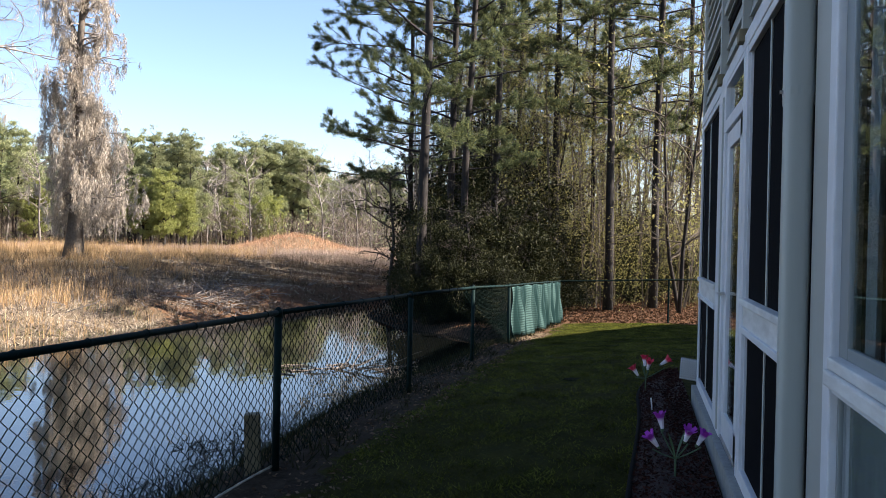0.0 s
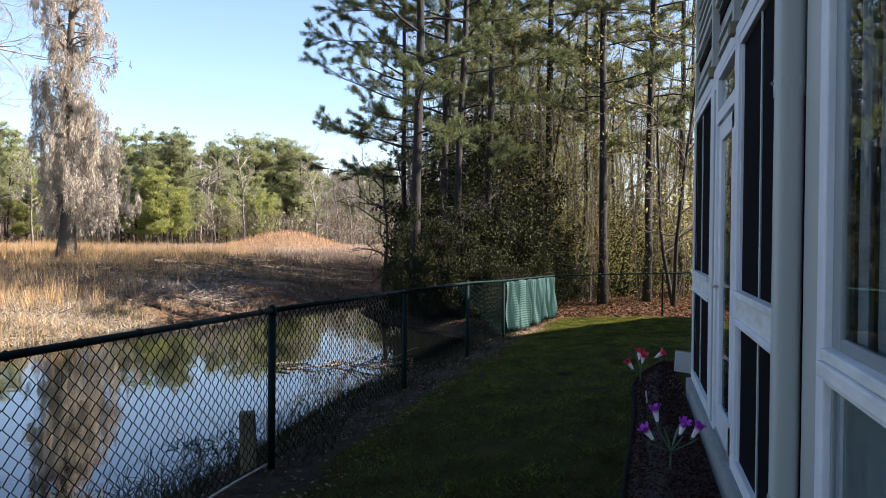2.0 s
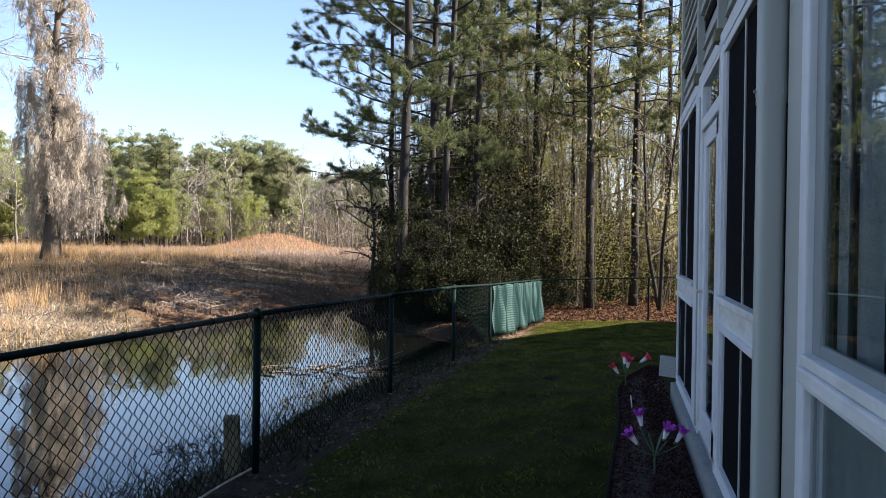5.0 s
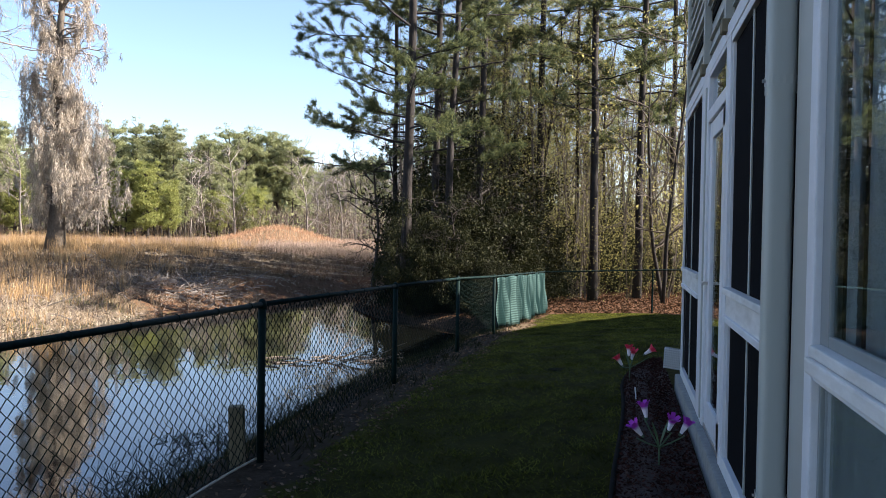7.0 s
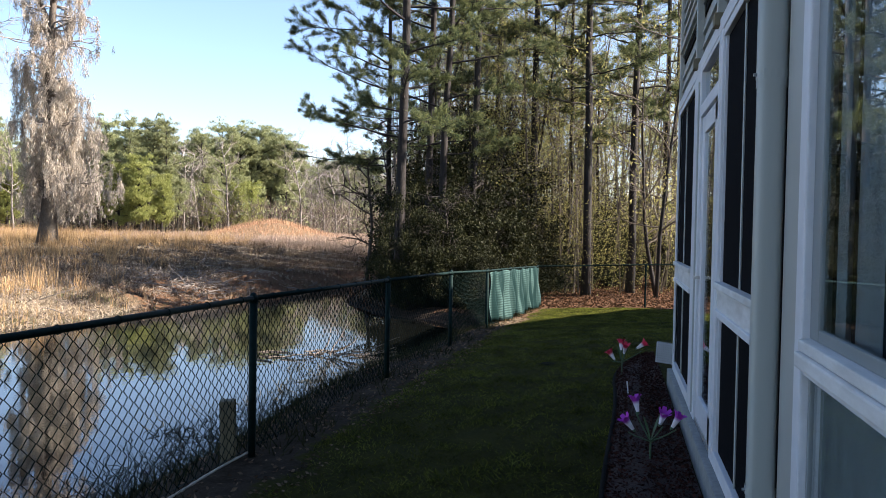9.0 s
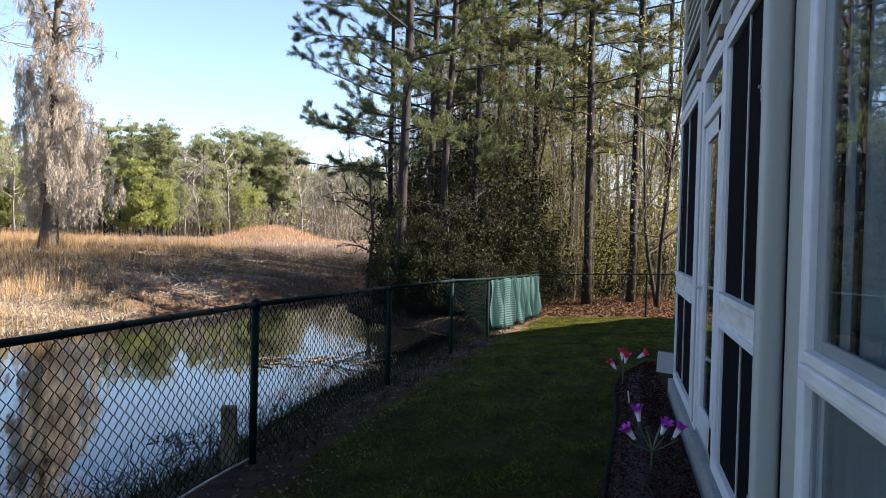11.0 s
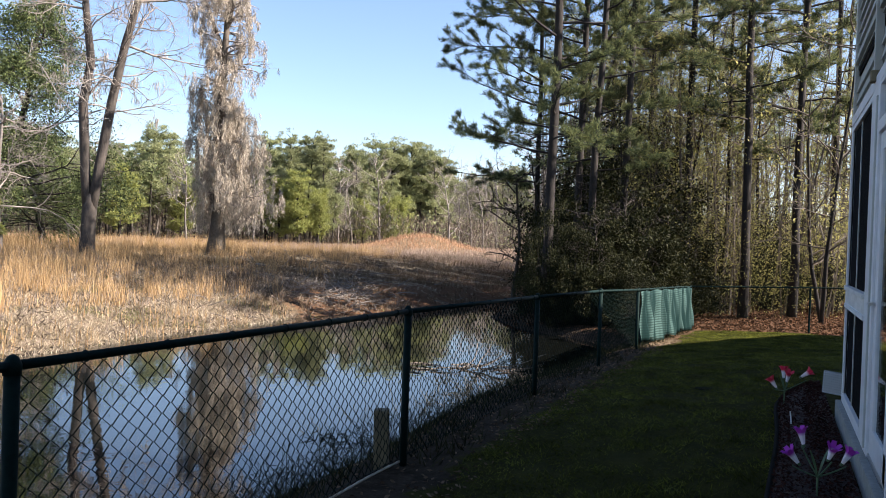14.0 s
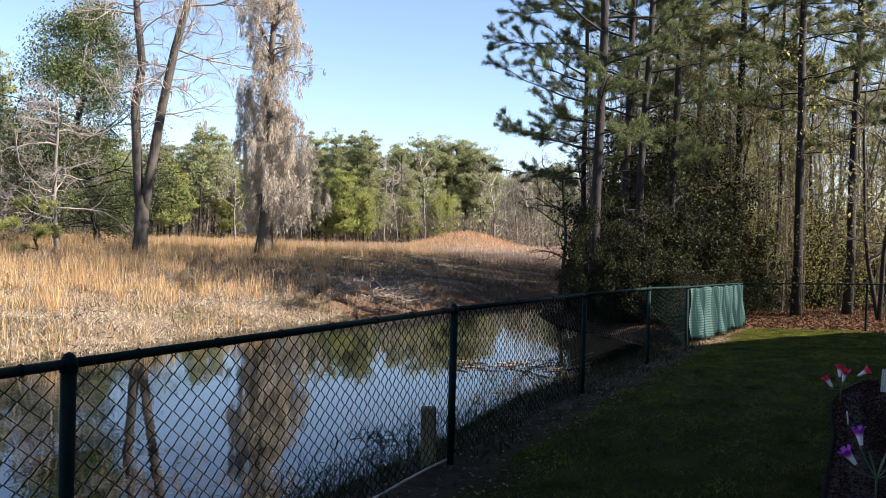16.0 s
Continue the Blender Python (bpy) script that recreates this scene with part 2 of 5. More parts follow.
paint(M_GROUND, mixed(M_GROUND, zone["turf"], mixed(M_GROUND, zone["litter"], mixed(M_GROUND, zone["straw"], c_soil, c_straw), c_litter), c_turf))
bump(M_GROUND, n_f, 0.7, 0.03)


# ---- mesh tools ----
class Geo:
    """Collects vertices, triangles and quads for one mesh."""

    def __init__(self):
        self.v, self.f, self.n = [], [], 0

    def add(self, verts, *faces):
        verts = np.asarray(verts, float).reshape(-1, 3)
        self.v.append(verts)
        for f in faces:
            f = np.asarray(f, int)
            if len(f):
                self.f.append(f + self.n)
        self.n += len(verts)
        return self

    def box(self, lo, hi, m=None):
        (x0, y0, z0), (x1, y1, z1) = lo, hi
        v = np.array([(x, y, z) for x in (x0, x1) for y in (y0, y1) for z in (z0, z1)], float)
        if m is not None:
            v = np.array([m @ Vector(p) for p in v])
        return self.add(v, [(0, 1, 3, 2), (4, 6, 7, 5), (0, 4, 5, 1), (2, 3, 7, 6), (0, 2, 6, 4), (1, 5, 7, 3)])

    def tube(self, path, radii, sides=6, cap=True):
        p = np.asarray(path, float)
        r = np.broadcast_to(np.asarray(radii, float), (len(p),))
        d = np.gradient(p, axis=0)
        d /= np.linalg.norm(d, axis=1)[:, None] + 1e-9
        ref = np.array((0.0, 0.0, 1.0)) if abs(d[:, 2]).mean() < 0.8 else np.array((0.0, 1.0, 0.0))
        a = np.cross(d, ref)
        a /= np.linalg.norm(a, axis=1)[:, None] + 1e-9
        b = np.cross(d, a)
        t = np.arange(sides) * 2 * np.pi / sides
        v = p[:, None] + r[:, None, None] * (np.cos(t)[None, :, None] * a[:, None] + np.sin(t)[None, :, None] * b[:, None])
        i = np.arange(len(p) - 1)[:, None] * sides
        j = np.arange(sides)[None]
        k = (j + 1) % sides
        q = np.stack((i + j, i + k, i + sides + k, i + sides + j), -1).reshape(-1, 4)
        tri = []
        if cap:
            n = (len(p) - 1) * sides
            tri = [(0, s + 1, s) for s in range(1, sides - 1)] + [(n, n + s, n + s + 1) for s in range(1, sides - 1)]
        return self.add(v.reshape(-1, 3), q, np.array(tri).reshape(-1, 3))

    def leaves(self, c, size, flat=0.0, quad=True):
        """Leaves with random turns at the places c."""
        c = np.asarray(c, float).reshape(-1, 3)
        n = len(c)
        size = np.broadcast_to(size, (n,)) * rng.uniform(0.6, 1.3, n)
        u = rng.normal(size=(n, 3))
        u[:, 2] *= 1 - flat
        u /= np.linalg.norm(u, axis=1)[:, None] + 1e-9
        w = np.cross(u, rng.normal(size=(n, 3)))
        w /= np.linalg.norm(w, axis=1)[:, None] + 1e-9
        s = size[:, None]
        if quad:
            v = np.stack((c - u * s, c + w * s * 0.45, c + u * s, c - w * s * 0.45), 1)
            return self.add(v.reshape(-1, 3), np.arange(n * 4).reshape(n, 4))
        v = np.stack((c - w * s * 0.5, c + w * s * 0.5, c + u * s * 1.6), 1)
        return self.add(v.reshape(-1, 3), np.arange(n * 3).reshape(n, 3))

    def needles(self, c, d, k, length, width, spread=0.9):
        """Tufts of k needles that fan out round d at the places c."""
        c = np.repeat(np.asarray(c, float).reshape(-1, 3), k, 0)
        d = np.repeat(np.asarray(d, float).reshape(-1, 3), k, 0)
        n = len(c)
        u = d + rng.normal(size=(n, 3)) * spread
        u /= np.linalg.norm(u, axis=1)[:, None] + 1e-9
        w = np.cross(u, rng.normal(size=(n, 3)))
        w /= np.linalg.norm(w, axis=1)[:, None] + 1e-9
        l = (length * rng.uniform(0.6, 1.2, n))[:, None]
        c = c + rng.normal(size=(n, 3)) * length * 0.25
        v = np.stack((c - w * width / 2, c + w * width / 2, c + u * l), 1)
        return self.add(v.reshape(-1, 3), np.arange(n * 3).reshape(n, 3))

    def blades(self, base, height, width, lean=0.3):
        base = np.asarray(base, float).reshape(-1, 3)
        n = len(base)
        h = np.broadcast_to(height, (n,)) * rng.uniform(0.5, 1.2, n)
        a = rng.uniform(0, 2 * np.pi, n)
        w = np.stack((np.cos(a), np.sin(a), 0 * a), 1) * np.broadcast_to(width, (n,))[:, None] / 2
        t = base + np.stack((rng.normal(size=n) * lean * h, rng.normal(size=n) * lean * h, h), 1)
        v = np.stack((base - w, base + w, t), 1)
        return self.add(v.reshape(-1, 3), np.arange(n * 3).reshape(n, 3))

    def mesh(self, name, material, smooth=False):
        me = bpy.data.meshes.new(name)
        v = np.concatenate(self.v)
        tri = [f for f in self.f if f.shape[1] == 3]
        quad = [f for f in self.f if f.shape[1] == 4]
        loops = np.concatenate([f.ravel() for f in tri + quad])
        sizes = np.concatenate([np.full(len(f), f.shape[1]) for f in tri + quad])
        me.vertices.add(len(v))
        me.vertices.foreach_set("co", v.ravel())
        me.loops.add(len(loops))
        me.loops.foreach_set("vertex_index", loops)
        me.polygons.add(len(sizes))
        me.polygons.foreach_set("loop_start", np.concatenate(([0], np.cumsum(sizes)[:-1])))
        me.polygons.foreach_set("loop_total", sizes)
        me.update(calc_edges=True)
        me.materials.append(material)
        me.polygons.foreach_set("use_smooth", np.full(len(sizes), bool(smooth)))
        return me


def part(name, geo, material, parent=None, label="", smooth=False):
    ob = new(name, geo.mesh(name, material, smooth))
    ob.parent = parent
    return tagged(ob, label)


def thing(name, place, label, category, group="", kind=""):
    ob = new(name)
    ob.location = place
    ob.empty_display_size = 0.1
    return tagged(ob, label, category, group, kind)


def bevelled(lo, hi, width=0.006):
    """A box with bevelled edges, as a Geo."""
    bm = bmesh.new()
    bmesh.ops.create_cube(bm, size=1.0)
    for v in bm.verts:
        for i in range(3):
            v.co[i] = lo[i] + (v.co[i] + 0.5) * (hi[i] - lo[i])
    bmesh.ops.bevel(bm, geom=bm.edges[:], offset=width, segments=2, affect="EDGES", profile=0.6)
    g = Geo()
    vs = np.array([v.co for v in bm.verts])
    tri = np.array([[v.index for v in f.verts] for f in bm.faces if len(f.verts) == 3]).reshape(-1, 3)
    quad = np.array([[v.index for v in f.verts] for f in bm.faces if len(f.verts) == 4]).reshape(-1, 4)
    g.add(vs, tri, quad)
    bm.free()
    return g


# ---- land form ----
WATER_Z = -1.0
SHORE = np.array([(-4.1, -14), (-4.2, 3), (-4.1, 6), (-4.25, 9), (-4.05, 11.5), (-3.6, 14), (-3.25, 16), (-3.4, 18.5), (-4.4, 20.6), (-6.8, 22.2), (-8.8, 25.5), (-9.6, 29.5), (-10.0, 31.5),
                  (-10.5, 30.0), (-10.6, 27.6), (-11.6, 24.4), (-12.8, 21), (-12.7, 17.4), (-12.9, 15), (-12.7, 12), (-12.9, 9), (-14, 4), (-17, -6), (-16, -14)])


def shore_distance(x, y):
    """Metres outside the pond's edge; negative in the water."""
    p = np.stack((x, y), -1)
    best = np.full(x.shape, 1e9)
    inside = np.zeros(x.shape, bool)
    for a, b in zip(SHORE, np.roll(SHORE, -1, 0)):
        e = b - a
        t = np.clip(((p - a) @ e) / (e @ e), 0, 1)
        best = np.minimum(best, np.linalg.norm(p - a - t[..., None] * e, axis=-1))
        cross = ((a[1] > y) != (b[1] > y)) & (x < (b[0] - a[0]) * (y - a[1]) / (b[1] - a[1] + 1e-12) + a[0])
        inside ^= cross
    return np.where(inside, -best, best)


def smooth(t):
    t = np.clip(t, 0, 1)
    return t * t * (3 - 2 * t)


def wobble(x, y, s, seed=0.0):
    return np.sin(x * s + seed) * np.cos(y * s * 1.3 + seed * 2) * 0.5 + np.sin(x * s * 2.3 - y * s * 1.7 + seed) * 0.3 + np.sin(x * s * 4.1 + y * s * 3.7 + seed * 3) * 0.2


def ground_z(x, y):
    x, y = np.asarray(x, float), np.asarray(y, float)
    fence = np.interp(y, [0, 5, 8.3, 11.5, 14.7, 18, 24, 40], [-0.06, -0.10, -0.13, -0.24, -0.35, -0.52, -0.86, -0.85])
    house = np.interp(y, [0, 8, 12, 24, 40], [0.0, 0.0, -0.08, -0.72, -0.75])
    lawn = fence + (house - fence) * np.clip((x + 2.3) / 2.6, 0, 1)
    r = np.hypot(x, y)
    field = -0.50 + 0.85 * smooth((r - 20) / 22) * smooth((-x - 10) / 12) + 0.12 * wobble(x, y, 0.22, 1.0)
    field = field + 1.35 * np.exp(-(((x + 28.1) / 3.4) ** 2 + ((y - 64.1) / 5.0) ** 2))
    side = smooth((-x - 5.5) / 4 - 0.0)
    base = lawn * (1 - side) + field * side
    sd = shore_distance(x, y)
    wide = np.where(x > -8.5, np.interp(y, [11, 15], [1.75, 1.05]), 2.6)
    out = WATER_Z - 0.06 + (base - WATER_Z + 0.06) * smooth(sd / wide * 0.9 + 0.1)
    z = np.where(sd > 0, out, WATER_Z - 0.06 + np.maximum(sd, -2.0) * 0.35)
    return z + 0.02 * wobble(x, y, 2.1, 3.0) * smooth((-x - 2.6) / 1.5) + 0.012 * wobble(x, y, 1.1)


def gz(x, y):
    return float(ground_z(np.array([x]), np.array([y]))[0])


def axis(near_lo, near_hi, step, far, growth):
    a = list(np.arange(near_lo, near_hi + 1e-6, step))
    s, v = step, a[-1]
    while v < far:
        s *= growth
        v += s
        a.append(v)
    s, v = step, a[0]
    while v > -far:
        s *= growth
        v -= s
        a.insert(0, v)
    return np.array(a)


gx, gy = axis(-16, 3, 0.16, 900, 1.08), axis(-4, 34, 0.16, 900, 1.08)
XX, YY = np.meshgrid(gx, gy, indexing="ij")
ZZ = ground_z(XX, YY)
nx, ny = XX.shape
ii = (np.arange(nx - 1)[:, None] * ny + np.arange(ny - 1)[None]).ravel()
ground_geo = Geo().add(np.stack((XX, YY, ZZ), -1).reshape(-1, 3), np.stack((ii, ii + ny, ii + ny + 1, ii + 1), -1))
ground_mesh = ground_geo.mesh("ground", M_GROUND, True)
SD = shore_distance(XX, YY)
LAWN_EDGE = -1.98
turf = smooth((XX - LAWN_EDGE) / 0.5 + 0.5) * smooth((24.2 + 0.1 * XX - YY) / 0.8) * smooth((YY + 6) / 2)
turf = np.where(XX > 16, 0, turf)
right_bank = smooth((XX + 8.5) / 3) + smooth((YY - 36) / 6) * smooth((XX + 13) / 4)
straw = (1 - np.clip(right_bank, 0, 1)) * smooth((SD - 0.1) / 0.7)
mud = smooth((YY - 13 + 0.45 * XX) / 3) * smooth((YY - 19) / 4) * smooth((-XX - 8) / 2) * smooth((XX + 34) / 6) * smooth((52 - YY) / 8)
straw = straw * (1 - 0.62 * mud)
litter = np.clip(right_bank, 0, 1) * smooth((YY - 15) / 3) * smooth(SD - 0.3) + 0.9 * mud * smooth((XX + 18) / 6)
sand = np.exp(-(((XX + 2.05) / 0.35) ** 2 + ((YY - 17.2) / 1.5) ** 2) ** 2)
turf, litter, straw = turf * (1 - sand), litter * (1 - sand), np.maximum(straw, sand)
for key, val in (("turf", turf), ("straw", straw), ("litter", litter)):
    at_ = ground_mesh.attributes.new(key, "FLOAT", "POINT")
    at_.data.foreach_set("value", np.clip(val, 0, 1).ravel().astype(np.float32))
tagged(new("ground", ground_mesh), "uneven ground of mown lawn, bare bank, dry field and leaf litter", "ground", kind="structure")

wg = Geo().add([(-20, -14, WATER_Z), (-2.5, -14, WATER_Z), (-2.5, 36, WATER_Z), (-20, 36, WATER_Z)], [(0, 1, 2, 3)])
tagged(part("water", wg, M_WATER), "still brown pond water mirroring sky and trees", "water", kind="structure")

# ---- house ----
WALL = 0.575
tagged(part("ceiling", Geo().box((0.70, -9.8, 2.50), (9.8, 7.9, 2.56)), M_ROOM_SHADE), "plain porch ceiling, coloured dark for shade", "ceiling", kind="structure")
house = thing("house", (WALL, 4.0, 0.0), "pale-sided house with white-framed screened porch", "house")


def hpart(name, geo, material, label="", parent=None, smooth_=False):
    ob = part(name, geo, material, parent or house, label, smooth_)
    if parent is None:
        ob.location = -Vector(house.location)
    return ob


hpart("foundation", bevelled((0.530, -10, -0.35), (0.80, 8.05, 0.165), 0.012), M_CONCRETE, "rough grey concrete footing")
hpart("floor_slab", Geo().box((0.80, -10, -0.35), (10, 8.0, 0.15)), M_CONCRETE)
# inner porch walls and the back of the house, indoor shade in their colour
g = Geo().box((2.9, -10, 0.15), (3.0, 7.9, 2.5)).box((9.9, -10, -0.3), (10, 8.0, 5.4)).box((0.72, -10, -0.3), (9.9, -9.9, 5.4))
hpart("inner_wall", g, M_ROOM_SHADE)
hpart("end_wall", Geo().box((0.72, 7.94, -0.3), (9.9, 8.0, 5.4)), M_SIDING)
hpart("upper_wall", Geo().box((0.625, -10, 2.62), (0.72, 8.0, 5.4)), M_SIDING)

# siding boards, each a tilted lap
z, row = 2.66, 0
while z < 5.35:
    lap = 0.105
    if not 3.02 < z + lap / 2 < 3.10:
        v = [(0.618, -3.0, z + lap), (0.596, -3.0, z), (0.622, -3.0, z), (0.618, 8.0, z + lap), (0.596, 8.0, z), (0.622, 8.0, z)]
        hpart("siding_board", Geo().add(v, [(0, 1, 4, 3), (1, 2, 5, 4)], [(0, 2, 1), (3, 4, 5)]), M_SIDING)
    z += lap
hpart("belt_trim", bevelled((0.575, -3, 3.115), (0.64, 8.03, 3.165), 0.004), M_SIDING)
# black strip for the shade in the gap below the belt
hpart("belt_gap_shade", Geo().box((0.612, -3, 3.02), (0.630, 8.0, 3.115)), M_DARK)
hpart("corner_board", bevelled((0.580, 7.97, 0.17), (0.70, 8.06, 5.4), 0.006), M_SIDING)
hpart("header_board", bevelled((0.572, 3.05, 2.575), (0.66, 8.0, 2.66), 0.006), M_WHITE)
for y in (6.18, 4.93):
    hpart("batten", bevelled((0.560, y - 0.035, 2.70), (0.612, y + 0.035, 5.3), 0.004), M_SIDING)
    hpart("batten_foot", bevelled((0.540, y - 0.05, 2.625), (0.62, y + 0.05, 2.70), 0.008), M_STAKE)
roof = Geo().add([(-0.1, -10.6, 5.35), (10.6, -10.6, 5.35), (10.6, 8.5, 5.35), (-0.1, 8.5, 5.35), (5.2, -5.5, 7.1), (5.2, 3.4, 7.1),
                  (-0.1, -10.6, 5.2), (10.6, -10.6, 5.2), (10.6, 8.5, 5.2), (-0.1, 8.5, 5.2)],
                 [(0, 1, 4), (2, 3, 5)], [(1, 2, 5, 4), (3, 0, 4, 5), (0, 6, 7, 1), (1, 7, 8, 2), (2, 8, 9, 3), (3, 9, 6, 0), (6, 9, 8, 7)])
hpart("roof", roof, M_ROOF)
# unseen block added behind the house; its outline casts the lawn's shadow edge
plan = [(2.4, 8.0), (4.2, 12.0), (5.6, 15.0), (6.1, 16.1), (6.9, 20.1), (8.3, 23.3), (9.4, 25.7), (13.0, 25.7), (13.0, 8.0)]
nw = len(plan)
for nm, z0, z1, m_ in (("wing_wall", -0.9, 5.15, M_SIDING), ("wing_roof", 5.16, 5.3, M_ROOF)):
    hpart(nm, Geo().add([(x, y, zz) for zz in (z0, z1) for x, y in plan], [(i, (i + 1) % nw, nw + (i + 1) % nw, nw + i) for i in range(nw)], [(nw, nw + i, nw + i + 1) for i in range(1, nw - 1)]), m_)
hpart("room_wall", Geo().box((0.635, 3.0, 0.15), (2.9, 3.05, 2.5)), M_ROOM_SHADE)
hpart("room_wall", Geo().box((0.72, 7.88, 0.15), (2.9, 7.93, 2.5)), M_ROOM_SHADE)
hpart("room_floor", Geo().box((0.66, -9.8, 0.151), (2.9, 7.9, 0.158)), M_ROOM_SHADE)


def screen_bay(y0, y1, splines):
    """A screened porch bay between two studs, with a mid rail."""
    bay = hpart("screen_bay", bevelled((0.575, y0, 0.165), (0.65, y1, 0.245), 0.005), M_WHITE)
    for zz, zz2, m in ((0.995, 1.185, M_WORN), (2.53, 2.60, M_WHITE)):
        hpart("rail", bevelled((0.578, y0 + 0.002, zz), (0.65, y1 - 0.002, zz2), 0.005), m, parent=bay)
    hpart("rail_cap", bevelled((0.556, y0 + 0.002, 1.150), (0.66, y1 - 0.002, 1.187), 0.006), M_WORN, parent=bay)
    hpart("rail_lip", bevelled((0.562, y0 + 0.002, 1.000), (0.64, y1 - 0.002, 1.035), 0.005), M_WHITE, parent=bay)
    for zz, zz2 in ((0.24, 1.0), (1.18, 2.535)):
        hpart("screen", Geo().box((0.604, y0 + 0.02, zz), (0.608, y1 - 0.02, zz2)), M_SCREEN, "taut black insect screen", parent=bay)
        for e0, e1 in ((y0 + 0.022, y0 + 0.048), (y1 - 0.020, y1 - 0.004)):
            hpart("screen_bead", bevelled((0.588, e0, zz), (0.606, e1, zz2), 0.003), M_WHITE, parent=bay)
    for y in splines:
        hpart("screen_spline", Geo().tube([(0.597, y, 0.25), (0.598, y + 0.01, 1.0)], 0.006, 5).tube([(0.598, y, 1.18), (0.598, y + 0.02, 2.53)], 0.006, 5), M_SPOUT, parent=bay)
    return bay


screen_bay(6.36, 7.95, (7.28,))
screen_bay(3.07, 4.74, (4.05,))
for y0, y1 in ((7.93, 8.0), (6.24, 6.36), (4.74, 4.86), (3.05, 3.07)):
    hpart("stud", bevelled((0.574, y0, 0.166), (0.63, y1, 2.58), 0.005), M_WHITE)

# storm door with transom
door = hpart("storm_door", bevelled((0.588, 4.90, 0.19), (0.625, 5.14, 2.235), 0.006), M_WHITE, "white storm door with full glass, closed")
hpart("stile", bevelled((0.588, 5.72, 0.19), (0.625, 5.86, 2.235), 0.006), M_WHITE, parent=door)
hpart("bottom_rail", bevelled((0.588, 5.02, 0.19), (0.625, 5.72, 0.36), 0.006), M_WHITE, parent=door)
hpart("top_rail", bevelled((0.588, 5.02, 2.12), (0.625, 5.72, 2.235), 0.006), M_WHITE, parent=door)
hpart("pane", Geo().box((0.600, 5.01, 0.35), (0.606, 5.73, 2.13)), M_GLASS, "reflecting door glass", parent=door)
hpart("kick_strip", bevelled((0.580, 4.90, 0.168), (0.63, 5.86, 0.19), 0.003), M_METAL, parent=door)
hpart("closer_latch", Geo().box((0.552, 5.80, 1.14), (0.590, 5.83, 1.16)).tube([(0.555, 5.74, 1.15), (0.555, 5.86, 1.15)], 0.010, 8), M_METAL, "dark lever latch", parent=door)
for y0, y1 in ((4.86, 4.90), (5.86, 6.24)):
    hpart("door_jamb", bevelled((0.572, y0, 0.166), (0.63, y1, 2.58), 0.005), M_WHITE)
hpart("astragal", bevelled((0.562, 5.95, 0.20), (0.575, 6.00, 2.5), 0.004), M_SPOUT)
hpart("transom_rail", bevelled((0.570, 4.90, 2.24), (0.65, 5.86, 2.32), 0.005), M_WHITE)
tr = hpart("transom_window", bevelled((0.575, 4.90, 2.55), (0.65, 5.86, 2.58), 0.003), M_WHITE)
hpart("pane", Geo().box((0.600, 4.92, 2.31), (0.606, 5.84, 2.56)), M_GLASS, parent=tr)

# near window, two lights high, curtain behind
hpart("casing_wall", Geo().box((0.601, 2.50, 0.16), (0.625, 3.06, 2.62)), M_SIDING)
hpart("corner_trim", bevelled((0.572, 2.645, 0.17), (0.600, 2.925, 2.62), 0.005), M_SIDING)
# black strip painted as the shade of the gap behind the downspout
hpart("trim_gap_shade", Geo().box((0.585, 2.93, 0.17), (0.600, 3.06, 2.62)), M_DARK)
win = hpart("window", bevelled((0.556, 2.550, 0.165), (0.60, 2.640, 2.62), 0.006), M_WHITE, "white double window with sheer curtain")
hpart("window_sill", bevelled((0.532, 0.30, 1.072), (0.60, 2.525, 1.118), 0.008), M_WORN, "worn white wooden sill", parent=win)
hpart("sill_cap", bevelled((0.543, 0.30, 1.119), (0.60, 2.530, 1.152), 0.006), M_WORN, parent=win)
hpart("apron", bevelled((0.562, 0.30, 1.045), (0.60, 2.549, 1.071), 0.005), M_WHITE, parent=win)
for zz, zz2, y1, wide in ((1.152, 2.62, 2.549, 0.10), (0.165, 1.045, 2.549, 0.022)):
    hpart("sash", bevelled((0.579, y1 - wide, zz), (0.600, y1, zz2), 0.004), M_SASH, parent=win)
    hpart("sash", bevelled((0.579, 0.3, zz), (0.600, y1 - wide, zz + 0.035), 0.004), M_SASH, parent=win)
    hpart("pane", Geo().box((0.586, 0.3, zz + 0.03), (0.590, y1 - wide + 0.005, zz2)), M_GLASS, "window glass", parent=win)
for c0, c1, z0, z1, cm in ((2.30, 2.45, 1.16, 2.6, 0.618), (2.10, 2.30, 1.16, 2.6, 0.640), (0.9, 2.53, 0.2, 1.04, 0.622)):
    ys = np.arange(c0, c1, 0.012)
    cx = cm + 0.010 * np.sin(ys * 60) + 0.006 * np.sin(ys * 97 + 1)
    cv = np.concatenate([np.stack((cx, ys, np.full_like(ys, zz)), 1) for zz in (z0, z1)])
    k = np.arange(len(ys) - 1)
    hpart("curtain", Geo().add(cv, np.stack((k, k + 1, k + 1 + len(ys), k + len(ys)), 1)), M_CURTAIN, "sheer pale curtain in folds", parent=win, smooth_=True)
hpart("house_wall_near", Geo().box((0.60, -10, 0.16), (0.70, 0.3, 2.62)), M_SIDING)

# downspout
sp = thing("downspout", (0.532, 2.992, 0.0), "white fluted metal downspout on the house wall", "downspout")
prof = []
for i in range(32):
    a = 2 * math.pi * i / 32
    c, s = math.cos(a), math.sin(a)
    q = (abs(c) ** 5 + abs(s) ** 5) ** (-1 / 5)
    flute = 1 - 0.018 * (0.5 + 0.5 * math.cos(a * 16))
    prof.append((0.046 * c * q * flute, 0.036 * s * q * flute))


